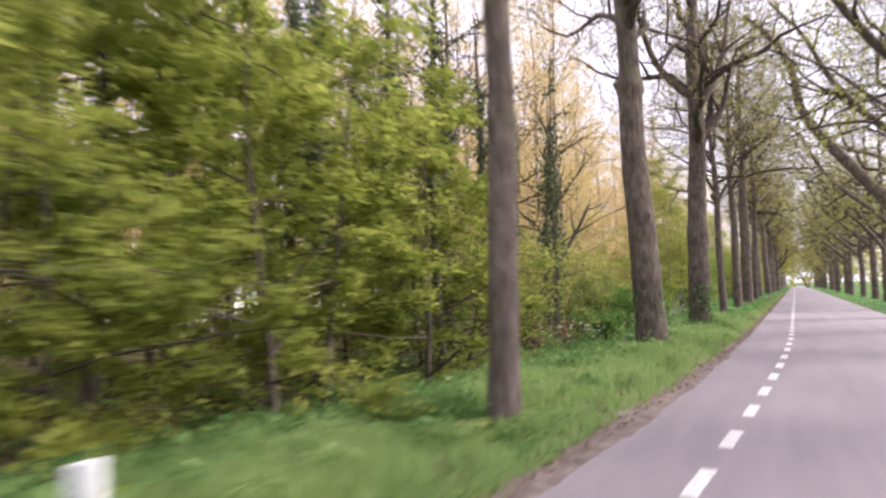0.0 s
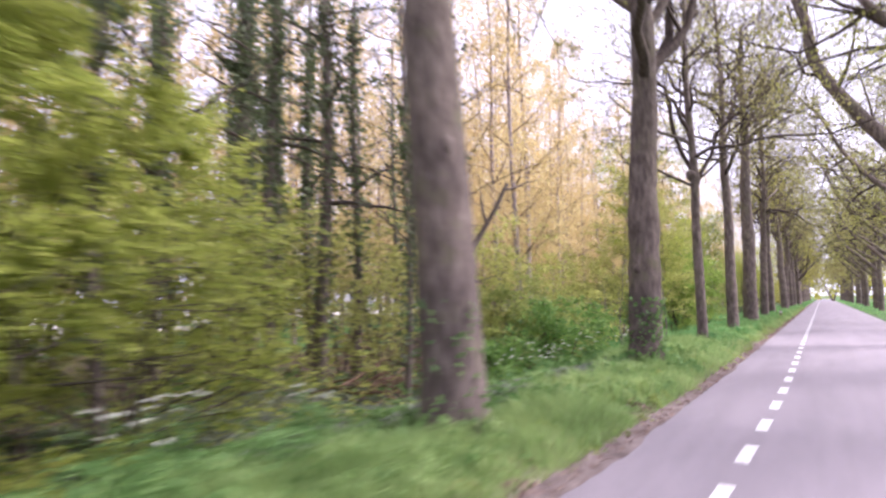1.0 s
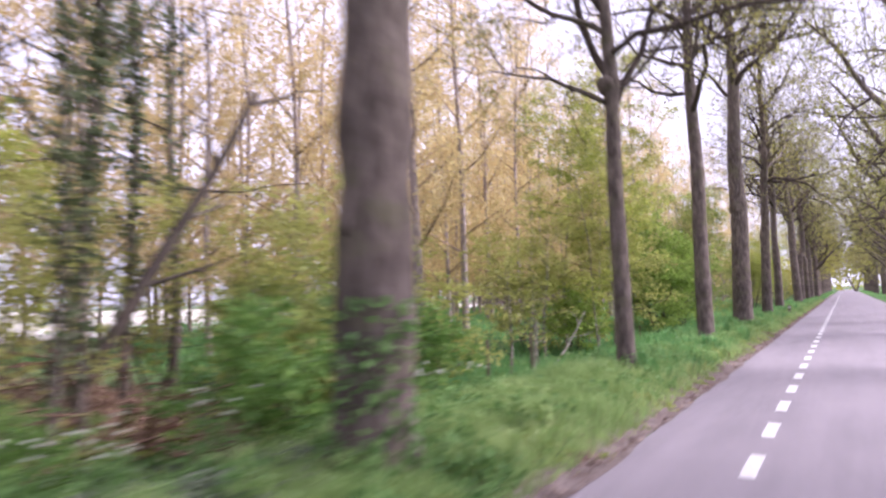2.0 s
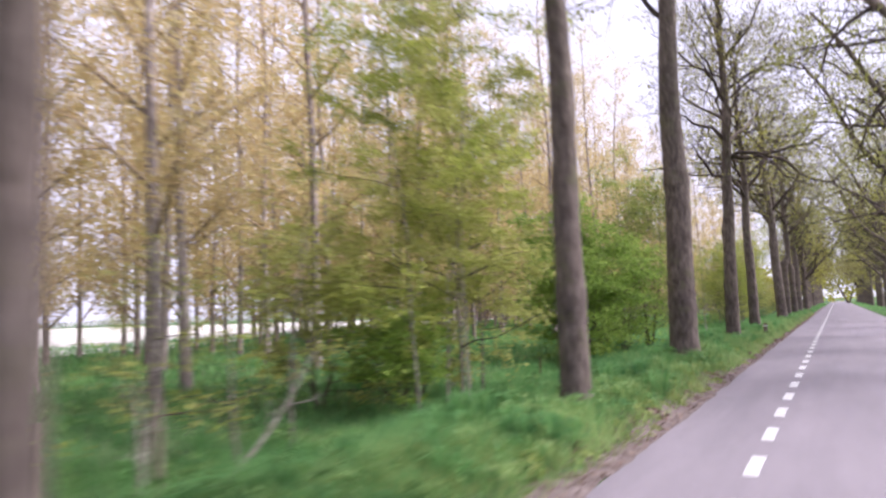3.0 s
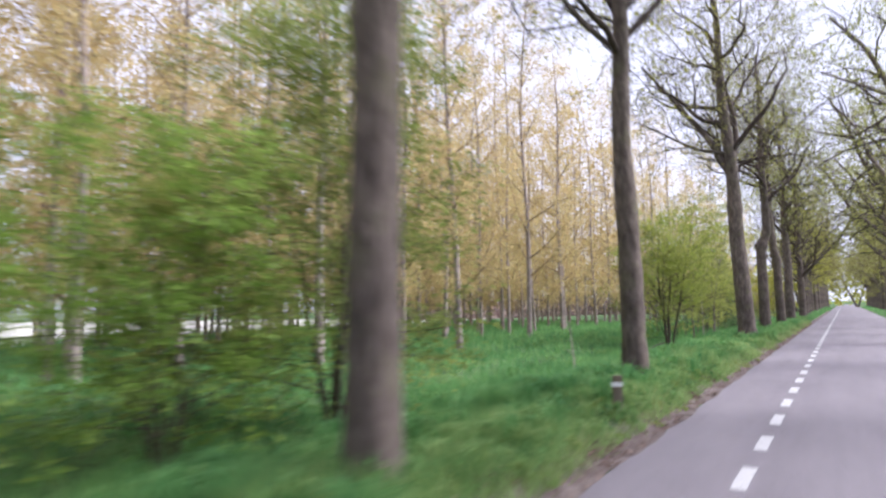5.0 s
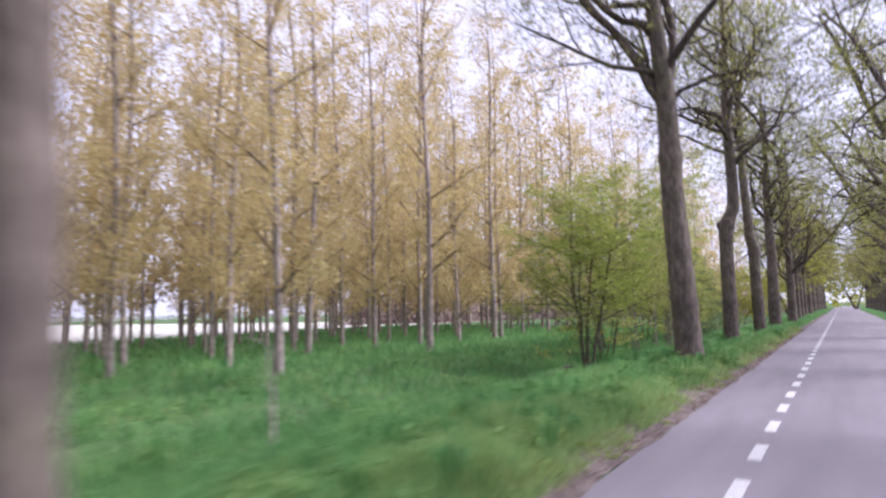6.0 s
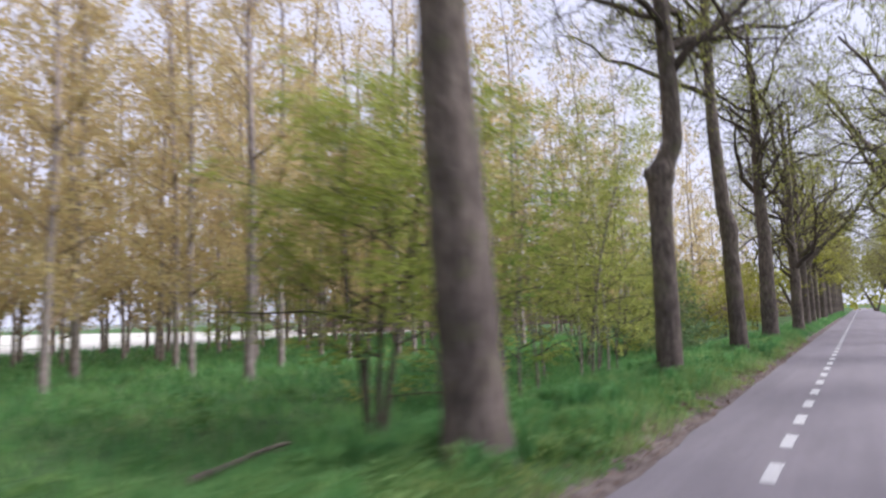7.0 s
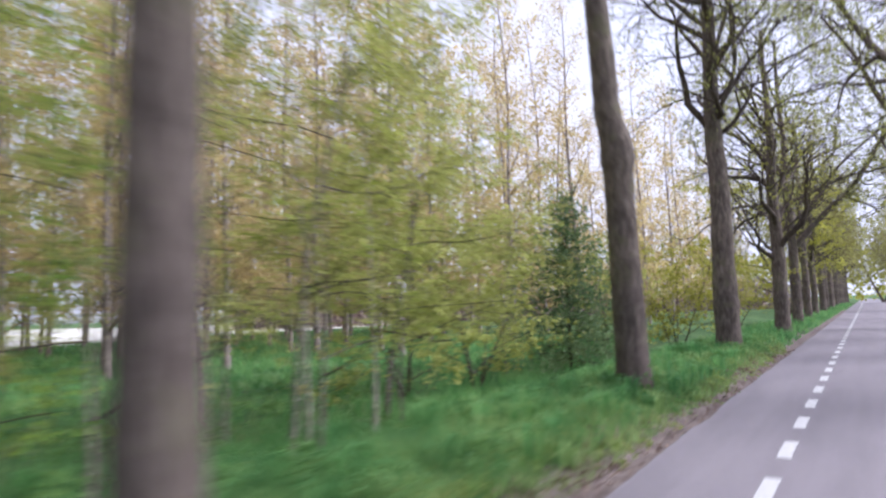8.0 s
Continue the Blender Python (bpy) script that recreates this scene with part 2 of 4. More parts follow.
class Tubes:
    """Gathers tapered tubes along polylines into one mesh."""

    def __init__(self):
        self.v, self.f, self.count = [], [], 0

    def add(self, pts, radii, sides, rough=0.0, rng=None):
        pts, radii = np.asarray(pts, float), np.asarray(radii, float)
        n = len(pts)
        d = np.gradient(pts, axis=0)
        d /= np.linalg.norm(d, axis=1)[:, None] + 1e-9
        ref = np.array([1.0, 0, 0]) if abs(d[0, 2]) > 0.7 else np.array([0, 0, 1.0])
        u = np.cross(d, ref)
        u /= np.linalg.norm(u, axis=1)[:, None] + 1e-9
        w = np.cross(d, u)
        a = np.linspace(0, 2 * np.pi, sides, endpoint=False)
        r = np.repeat(radii[:, None], sides, 1)
        if rough and rng is not None:
            ridge = 1 + rough * rng.normal(size=sides)
            r = r * ridge[None, :] * (1 + 0.5 * rough * rng.normal(size=(n, sides)))
        ring = pts[:, None] + r[..., None] * (np.cos(a)[None, :, None] * u[:, None] + np.sin(a)[None, :, None] * w[:, None])
        i = np.arange(n - 1)[:, None] * sides
        j = np.arange(sides)[None]
        k = (j + 1) % sides
        q = np.stack([i + j, i + k, i + sides + k, i + sides + j], -1).reshape(-1, 4) + self.count
        self.v.append(ring.reshape(-1, 3))
        self.f.append(q)
        self.count += n * sides

    def mesh(self, name, mat):
        return mesh_of(name, np.concatenate(self.v), np.concatenate(self.f), mat, True)


def leaf_mesh(name, rng, centres, size, mat, flat=0.6, ratio=0.62, spread=0.35, droop=0.0, simple=False):
    """Many small folded leaves. flat: how level they lie (1: level, 0: any way)."""
    n = len(centres)
    normal = rng.normal(size=(n, 3)) * (1 - flat) + np.array([0, 0, 1.0]) * flat
    normal /= np.linalg.norm(normal, axis=1)[:, None] + 1e-9
    u = np.cross(normal, rng.normal(size=(n, 3)))
    u /= np.linalg.norm(u, axis=1)[:, None] + 1e-9
    u[:, 2] -= droop
    v = np.cross(normal, u)
    s = (size * (1 + spread * rng.normal(size=n)).clip(0.45, 1.9))[:, None]
    c = np.asarray(centres)
    if simple:
        verts = np.stack([c - u * s * 0.42 + v * s * 0.5 * ratio, c + u * s * 0.58, c - u * s * 0.42 - v * s * 0.5 * ratio], 1).reshape(-1, 3)
        return mesh_of(name, verts, np.arange(3 * n).reshape(-1, 3), mat)
    fold = normal * s * 0.12
    verts = np.stack([c - u * s * 0.5, c + v * s * 0.5 * ratio + fold, c + u * s * 0.5, c - v * s * 0.5 * ratio + fold], 1).reshape(-1, 3)
    return mesh_of(name, verts, np.arange(4 * n).reshape(-1, 4), mat)


def along(rng, lines, count, jitter, low=0.2):
    """Points scattered close to the outer stretch of twigs."""
    lengths = np.array([np.linalg.norm(np.asarray(p)[-1] - np.asarray(p)[0]) for p in lines]) + 0.02
    pick = rng.choice(len(lines), count, p=lengths / lengths.sum())
    at = low + (1 - low) * rng.random(count)
    out = np.empty((count, 3))
    for i in range(len(lines)):
        sel = np.nonzero(pick == i)[0]
        if len(sel):
            p = np.asarray(lines[i])
            x = at[sel] * (len(p) - 1)
            k = np.minimum(x.astype(int), len(p) - 2)
            out[sel] = p[k] + (p[k + 1] - p[k]) * (x - k)[:, None]
    return out + rng.normal(size=(count, 3)) * jitter


def bough(rng, start, way, length, steps, wobble, lift):
    """A crooked branch line."""
    p, d = [np.asarray(start, float)], np.asarray(way, float)
    for _ in range(steps):
        d = d + rng.normal(size=3) * wobble + np.array([0, 0, lift])
        d = d / (np.linalg.norm(d) + 1e-9)
        p.append(p[-1] + d * length / steps)
    return np.array(p)


def off_axis(rng, way, angle, turn):
    way = way / np.linalg.norm(way)
    side = np.cross(way, (0.31, 0.17, 0.93) if abs(way[2]) < 0.9 else (1, 0, 0))
    side /= np.linalg.norm(side)
    other = np.cross(way, side)
    a = radians(angle)
    return way * math.cos(a) + (side * math.cos(turn) + other * math.sin(turn)) * math.sin(a)


def branch_out(rng, tubes, trunk, trunk_r, spec, first, thick=0.022, tip=0.0035):
    """Grow branches of several orders on a trunk line. spec rows: number on each parent, length, angle, wobble, lift, steps, sides.
    Returns the lines of the last two orders."""
    parents, radii, outer = [trunk], [trunk_r], []
    for order, (count, length, angle, wobble, lift, steps, sides) in enumerate(spec):
        made, made_r = [], []
        for line, r in zip(parents, radii):
            phase = rng.uniform(0, 6.283)
            lo = first if order == 0 else 0.25
            for i in range(count):
                f = lo + (1 - lo) * (i + rng.random()) / count
                x = min(f, 0.985) * (len(line) - 1)
                k = int(x)
                p = line[k] + (line[k + 1] - line[k]) * (x - k)
                rad = r[k] + (r[k + 1] - r[k]) * (x - k)
                way = off_axis(rng, line[k + 1] - line[k], angle * (0.75 + 0.5 * rng.random()), phase + 2.4 * i + rng.random() * 1.2)
                ln = length * (0.6 + 0.7 * rng.random()) * (1.15 - 0.6 * (f - lo) / (1 - lo))
                b = bough(rng, p, way, ln, steps, wobble, lift)
                b[0] -= way * rad * 0.3
                br = np.linspace(min(rad * 0.55, thick * ln + 0.006), max(tip, 0.003 * ln), steps + 1)
                tubes.add(b, br, sides)
                made.append(b)
                made_r.append(br)
        parents, radii = made, made_r
        outer.append(made)
    return [b for o in outer[-2:] for b in o]


# ---- the lie of the land ----
LEFT_EDGE, LEFT_DASH, RIGHT_EDGE = -2.38, -1.04, 3.4


def bend(y):
    """The lane eases out of a gentle bend before it runs straight."""
    return -0.00150 * np.maximum(0.0, 18.0 - np.maximum(y, -60.0)) ** 2


def smooth(a, b, x):
    k = np.clip((x - a) / (b - a), 0, 1)
    return k * k * (3 - 2 * k)


def ground_z(x, y):
    x, y = np.asarray(x, float), np.asarray(y, float)
    u = x - bend(y)
    # a low bank, a shallow wet dip behind it, then the level grove
    verge = 0.20 * smooth(2.35, 3.5, -u) - 0.68 * smooth(4.7, 7.4, -u) + 0.22 * smooth(8.6, 11.5, -u)
    lumps = 0.05 * np.sin(0.9 * x + 0.4 * y) * np.sin(0.55 * y - 0.3 * x) * smooth(3.2, 6.0, -u)
    right = 0.20 * smooth(3.6, 5.0, u)
    under = -0.06 * (1 - smooth(2.26, 2.6, -u)) * (1 - smooth(3.45, 3.8, u))
    return verge + lumps + right + under


def sheet(name, xs, ys, height, mat, label="", category="", follow=False):
    gx, gy = np.meshgrid(xs, ys)
    px = gx + bend(gy) if follow else gx
    v = np.stack([px, gy, height(px, gy)], -1).reshape(-1, 3)
    nx, ny = len(xs), len(ys)
    i = (np.arange(ny - 1)[:, None] * nx + np.arange(nx - 1)[None]).ravel()
    q = np.stack([i, i + 1, i + nx + 1, i + nx], -1)
    return tagged(new(name, mesh_of(name, v, q, mat, True)), label, category, kind="structure")


xs = np.concatenate([[-2500, -900, -400, -200, -120, -80], np.arange(-60, -12, 1.5), np.arange(-12, 8, 0.35), [10, 15, 25, 50, 120, 300, 900, 2500]])
ys = np.concatenate([[-2500, -800, -250, -100, -50, -30], np.arange(-20, 150, 1.0), np.arange(150, 330, 6.0), [400, 600, 1200, 2500, 4500]])
sheet("ground", xs, ys, ground_z, GROUND, "green meadow ground with patchy grass and soil", "ground")
road_ys = np.concatenate([np.arange(-45, 30, 1.5), np.arange(30, 420, 6.0)])
sheet("road", np.linspace(LEFT_EDGE, RIGHT_EDGE, 15), road_ys, lambda x, y: 0.02 * np.cos((x - bend(y) - 0.6) / 2.9 * 1.5) - 0.0, ASPHALT,
      "worn lilac-grey asphalt country lane", "road", follow=True)

rng = np.random.default_rng(7)
# ragged strip of soil and litter between the asphalt and the grass
sh_ys = np.arange(-20, 180, 0.2)
sh_w = (0.60 + 0.15 * np.sin(sh_ys * 0.37) + 0.10 * np.sin(sh_ys * 1.3 + 1) + 0.07 * rng.normal(size=len(sh_ys))).clip(0.34, 0.9)
cols = np.linspace(0, 1, 6)
rag = np.convolve(rng.normal(size=len(sh_ys) + 4), np.ones(5) / 5, 'valid')
vx = LEFT_EDGE + 0.055 * rag[:, None] * (cols[None] == 0) + 0.03 + 0.15 * (1 - smooth(2, 12, sh_ys))[:, None] - cols[None] * sh_w[:, None] + bend(sh_ys)[:, None]
vy = np.repeat(sh_ys[:, None], 6, 1)
vz = np.maximum(ground_z(vx, vy), 0.0) + 0.012 + 0.010 * rng.random(vx.shape) * (cols[None] > 0)
vz[:, -1] -= 0.03
vz[:, 0] = 0.007
i = (np.arange(len(sh_ys) - 1)[:, None] * 6 + np.arange(5)[None]).ravel()
tagged(new("road_shoulder", mesh_of("road_shoulder", np.stack([vx, vy, vz], -1).reshape(-1, 3), np.stack([i, i + 6, i + 7, i + 1], -1), SHOULDER, True)),
       "bare brown soil shoulder strewn with dry leaves", "road shoulder", kind="structure")

wx, wy = np.arange(-31, -5.3, 0.6), np.arange(-15, 26, 0.6)
sheet("woodland_floor", wx, wy, lambda x, y: ground_z(x, y) + 0.03 + 0.03 * np.sin(2.1 * x) * np.sin(1.7 * y)
      - 0.14 * (1 - smooth(5.4, 6.6 + 0.6 * np.sin(0.9 * y), -x)) - 0.14 * smooth(20, 25.5 + np.sin(1.1 * x), y) - 0.14 * smooth(25 + 2 * np.sin(0.5 * y), 31, -x), WOOD_FLOOR, "brown leaf-strewn woodland floor", "woodland floor")
fx = np.concatenate([[-900, -400, -200, -120, -95], np.arange(-78, -41, 2.0)])
fy = np.arange(-60, 175, 6.0)
gx, gy = np.meshgrid(fx, fy)
gx = gx - 12 * smooth(52, 85, gy) * (gx > -90)
i = (np.arange(len(fy) - 1)[:, None] * len(fx) + np.arange(len(fx) - 1)[None]).ravel()
tagged(new("field", mesh_of("field", np.stack([gx, gy, ground_z(gx, gy) + 0.05], -1).reshape(-1, 3),
                            np.stack([i, i + 1, i + 1 + len(fx), i + len(fx)], -1), FIELD, True)),
       "pale dry open field beyond the poplars", "field", kind="structure")

# broken edge line: one metre painted, one metre bare
dash = None
for k in range(-10, 130):
    y = 2.0 * k + 0.908
    bm = bmesh.new()
    lean = math.atan((bend(y + 0.5) - bend(y - 0.5)))
    if dash is None:
        n = 9
        lo = [bm.verts.new((-0.075 + 0.006 * random.uniform(-1, 1), -0.5 + i / (n - 1), 0.004)) for i in range(n)]
        hi = [bm.verts.new((0.075 + 0.006 * random.uniform(-1, 1), -0.5 + i / (n - 1), 0.004)) for i in range(n)]
        for i in range(n - 1):
            bm.faces.new((lo[i], hi[i], hi[i + 1], lo[i + 1]))
        ex = bmesh.ops.extrude_face_region(bm, geom=bm.faces[:])
        bmesh.ops.translate(bm, vec=(0, 0, -0.004), verts=[e for e in ex["geom"] if isinstance(e, bmesh.types.BMVert)])
        bmesh.ops.recalc_face_normals(bm, faces=bm.faces)
        dash = bpy.data.meshes.new("road_marking")
        bm.to_mesh(dash)
        dash.materials.append(ROAD_PAINT)
    else:
        bm.free()
    ob = tagged(new("road_marking", dash), "short white painted dash on the asphalt", "road marking", "broken edge line of the lane", "structure")
    x = LEFT_DASH + float(bend(y))
    ob.matrix_basis = pose(x, y, 0.021 + 0.02 * math.cos((LEFT_DASH - 0.6) / 2.9 * 1.5) - 0.019, 0, 0, -math.degrees(lean))


# ---- trees ----
def make_oak(seed, x, y, height, radius, lean=(0, 0), knobs=(), kinks=(), first=0.36, leaves=2400, leaf_mat=None, label="", boughs=18, leaf_size=0.10, reach=4.8, fine=3, angle=52, limbs=(), arms=(), ivy=0):
    r = np.random.default_rng(seed)
    root = empty_at("oak_tree", x, y, float(ground_z(x, y)) - 0.03)
    z = np.concatenate([[0, 0.12, 0.3, 0.6], np.arange(1.0, 7.6, 0.15), np.arange(7.8, height, 0.45)]) if knobs else np.concatenate([[0, 0.12, 0.3, 0.6], np.arange(1.0, height, 0.45)])
    px = lean[0] * z + 0.05 * np.sin(z * 0.9 + seed) * smooth(2, 6, z)
    py = lean[1] * z + 0.05 * np.cos(z * 0.7 + 2 * seed) * smooth(2, 6, z)
    for kz, kx, ky in kinks:
        px, py = px + kx * smooth(kz - 0.5, kz + 0.5, z), py + ky * smooth(kz - 0.5, kz + 0.5, z)
    rad = radius * (1 - 0.80 * (z / height) ** 1.3) * (1 + 0.26 * np.exp(-z / 0.28))
    rad = rad * (1 + (0.015 if knobs else 0.035) * r.normal(size=len(z)))
    for kz, amount, width in knobs:
        rad = rad * (1 + amount * np.exp(-((z - kz) / width) ** 2))
    line = np.stack([px, py, z], -1)
    t = Tubes()
    t.add(line, rad, 16, 0.022, r)
    tw = Tubes()
    spec = [(boughs, reach, angle, 0.32, 0.06, 8, 6), (5, reach * 0.50, 50, 0.36, 0.03, 4, 4), (4, reach * 0.26, 44, 0.32, 0.02, 2, 3), (fine, reach * 0.16, 45, 0.3, 0.01, 1, 3)]
    zu = np.linspace(0, z[-1], 40)
    even = np.stack([np.interp(zu, z, line[:, i]) for i in range(3)], -1)
    outer = branch_out(r, tw, even, np.interp(zu, z, rad), spec, first, 0.026, 0.0075)
    if not limbs:
        # a few heavy crooked limbs low in the crown
        turn0 = r.uniform(0, 6.283)
        for j in range(5):
            a, up = turn0 + 2.4 * j + r.uniform(-0.4, 0.4), r.uniform(0.4, 1.1)
            limbs = [*limbs, (height * (first + 0.06 + 0.05 * j), (math.cos(a), math.sin(a), up), reach * r.uniform(0.75, 1.05), radius * r.uniform(0.2, 0.32))]
    for lz, way, ln, lr in limbs:
        k = int(np.searchsorted(z, lz)) - 1
        b = bough(r, line[k], np.array(way) / np.linalg.norm(way), ln, 9, 0.15, 0.03)
        br = np.linspace(lr, lr * 0.22, 10)
        t.add(b, br, 9, 0.03, r)
        outer += branch_out(r, tw, b, br, [(7, *spec[1][1:]), *spec[2:]], 0.2, 0.026, 0.0075)
    # a great crooked arm with a set course: points from the foot, thick and thin end
    for course, r0, r1 in arms:
        course = np.asarray(course, float)
        at = np.linspace(0, len(course) - 1, 6 * (len(course) - 1) + 1)
        b = np.stack([np.interp(at, np.arange(len(course)), course[:, i]) for i in range(3)], -1)
        for _ in range(3):
            b[1:-1] = (b[:-2] + 2 * b[1:-1] + b[2:]) / 4
        br = np.linspace(r0, r1, len(b))
        t.add(b, br, 12, 0.03, r)
        outer += branch_out(r, tw, b, br, [(12, *spec[1][1:]), *spec[2:]], 0.35, 0.026, 0.0075)
    # one-sided burrs where the bole swells
    for kz, amount, width in knobs:
        if amount > 0.2:
            k = int(np.searchsorted(z, kz))
            c = line[k] + np.array([-0.55 * rad[k], -0.25 * rad[k], 0])
            t.add([c - [0, 0, 0.26], c - [0, 0, 0.2], c - [0, 0, 0.08], c + [0, 0, 0.04], c + [0, 0, 0.13], c + [0, 0, 0.16]], [0.05, 0.13, 0.2, 0.21, 0.13, 0.03], 10, 0.08, r)
    # branch scars on the bole
    for _ in range(3):
        bz, ba = r.uniform(1.5, 7), r.uniform(0, 6.28)
        k = int(np.searchsorted(z, bz)) - 1
        c = line[k] + np.array([math.cos(ba), math.sin(ba), 0]) * rad[k] * 0.80
        w = 0.26 * rad[k]
        t.add([c - [0, 0, 0.16], c - [0, 0, 0.08], c, c + [0, 0, 0.09], c + [0, 0, 0.17]], [0.01, w * 0.8, w, w * 0.75, 0.01], 9, 0.1, r)
    piece("trunk", t.mesh("trunk", OAK_BARK), root, "grey-brown furrowed bark")
    if ivy:
        # ivy shoots up the foot of the bole
        f, a = r.random(ivy) ** 1.6 * 1.7, r.normal(size=ivy) * 1.3 - 0.6
        out = np.interp(f, z, rad) + np.abs(r.normal(size=ivy)) * 0.07
        c = np.stack([np.interp(f, z, px) + np.cos(a) * out, np.interp(f, z, py) - np.abs(np.sin(a)) * out, f], -1)
        piece("ivy", leaf_mesh("ivy", r, c, 0.085, LEAF_HERB, 0.2, 0.85), root, "green ivy round the foot of the trunk")
    crown = piece("crown", tw.mesh("crown", TWIG_BARK), root)
    if leaves:
        piece("foliage", leaf_mesh("foliage", r, along(r, outer, leaves, 0.13), leaf_size, leaf_mat or LEAF_BUD, 0.35, 0.8, simple=True), crown, "sparse young leaves just opening")
    return tagged(root, label or "tall roadside oak with nearly bare spring twigs", "tree", "oaks lining the lane")


OAKS_FIRST = [
    # x, y, lean x, lean y, radius, height, first limb, knobs, kinks
    (-3.97, -2.30, 0.015, 0.007, 0.183, 16, 0.44, [], []),
    (-3.95, 6.96, -0.042, -0.019, 0.367, 16, 0.46, [(6.6, 0.22, 0.22)], []),
    (-3.99, 16.39, 0.020, 0.011, 0.399, 17, 0.38, [], []),
    (-3.91, 24.56, -0.019, 0.009, 0.183, 15, 0.36, [(5.9, 0.25, 0.25)], []),
    (-3.87, 33.16, -0.008, 0.010, 0.243, 16, 0.46, [], []),
    (-3.92, 42.40, 0.010, -0.000, 0.394, 18, 0.54, [(5.2, 0.15, 0.22)], []),
    (-3.86, 52.23, 0.019, 0.003, 0.275, 16, 0.42, [(4.6, 0.14, 0.3)], [(4.9, 0.10, 0)]),
]
OAKS_SECOND = [
    (-3.95, 61.65, -0.006, -0.005, 0.264, 15, 0.40, [], []),
    (-3.72, 79.05, -0.038, -0.035, 0.367, 17, 0.40, [(5.9, 0.15, 0.3)], []),
    (-3.88, 88.40, 0.003, 0.006, 0.293, 16, 0.44, [(4.85, 0.36, 0.20), (4.35, 0.10, 0.4)], [(5.2, 0.28, 0.13)]),
    (-3.78, 98.02, -0.020, -0.009, 0.298, 17, 0.56, [(4.4, 0.20, 0.32)], [(4.9, -0.16, 0)]),
    (-3.86, 108.31, 0.001, -0.001, 0.374, 16, 0.40, [], []),
    (-3.60, 121.53, 0.001, 0.000, 0.343, 15, 0.20, [], []),
]
OAKS = OAKS_FIRST + OAKS_SECOND
# main forks: height, direction, length, radius
MAIN_FORKS = {2: [(9.0, (-0.6, -0.35, 0.8), 6.0, 0.16), (8.6, (0.45, 0.28, 0.9), 6.5, 0.15)],
         8: [(7.4, (-0.42, -0.26, 0.9), 6.5, 0.17), (7.6, (0.32, 0.2, 0.95), 7.0, 0.16), (8.4, (-0.85, -0.5, 0.25), 4.6, 0.09)],
         3: [(5.6, (-0.7, -0.4, 0.35), 3.2, 0.06), (5.9, (0.7, 0.4, 0.3), 3.0, 0.05), (7.0, (-0.75, -0.42, 0.5), 3.6, 0.07)]}
for i, (x, y, lx, ly, rad, hgt, first, knobs, kinks) in enumerate(OAKS):
    make_oak(100 + i, x, y, hgt, rad, (lx, ly), knobs, kinks, first, 6000 if i == 12 else 13000 if 5 < i < 12 else 12000 if i > 3 else 9000, angle=36 if first < 0.3 else 50, limbs=MAIN_FORKS.get(i, ()), ivy={1: 120, 2: 420}.get(i, 0), leaf_mat=LEAF_YELLOW if i in (7, 12) else LEAF_OLIVE if i in (5, 9, 11) else None, leaf_size=0.09 if i == 12 else 0.075, reach=6.0 if first < 0.3 else 4.8,
             label="mature roadside oak with a swollen burr on its trunk" if knobs else "")
make_oak(190, 4.6, 30.0, 17, 0.40, (0.0, 0.0), [], [], 0.36, 4500, label="large oak with a long crooked arm arching over the lane", reach=5.5, fine=2,
         limbs=[(6.5, (0.3, -0.5, 0.85), 6.5, 0.16), (7.5, (0.2, 0.6, 0.8), 6.0, 0.14)],
         arms=[([(0, 0, 4.2), (-1.6, 0, 6.3), (-3.1, 0, 8.3), (-4.2, 0, 9.9), (-4.8, 0.1, 11.2), (-4.9, 0.1, 12.6), (-5.3, 0, 13.9), (-6.2, -0.2, 15.4), (-7.2, -0.3, 16.4)], 0.32, 0.13)], leaf_size=0.08)
far_oaks = [make_oak(200 + i, 5.2 + 0.2 * i, [12.0, 20.5, 43.0][i], 16 + i, 0.30, (0.01 * (i - 1), 0), [], [], 0.26 + 0.03 * i, 15000, angle=60, leaf_mat=LEAF_OLIVE if i else None,
                     label="large oak with spreading boughs over the lane", reach=6.6, fine=0, boughs=14, leaf_size=0.085,
                     arms=[([(0, 0, 4.6), (-1.8, 0.3 - 0.3 * i, 6.6), (-3.4, 0.5 - 0.5 * i, 8.0), (-4.6, 0.2, 9.8), (-5.4, 0.3 * i, 11.8), (-6.6, 0.6 * i - 0.4, 13.4)], 0.2, 0.05)],
                     limbs=[(5.6 + 0.65 * j, (math.cos(2.4 * j + i), math.sin(2.4 * j + i), 0.42), 8.2 - 0.35 * j, 0.15 - 0.008 * j) for j in range(8)]) for i in range(3)]
spare_oaks = [make_oak(210 + i, 5.4 - 9.3 * i, 176.0 + 4 * i, 16 + i, 0.30, (0, 0), [], [], 0.24, 4000, boughs=10, reach=5.6, fine=0, angle=42, leaf_size=0.17) for i in range(2)]
for i in range(18):
    copy_thing(spare_oaks[i % 2], pose(-4.0 if i % 2 else 5.4, 186 + 9.6 * (i // 2) + rng.normal(), 0.15, 0, 0, rng.uniform(0, 360)))
# the first two spots stand out of view, added to shade the left wood
spots = [(5.3, -8.5), (5.2, 1.5)] + [(5.4, y) for y in np.arange(52, 165, 9.8)] + [(-4.0, y) for y in np.arange(131, 176, 9.6)]
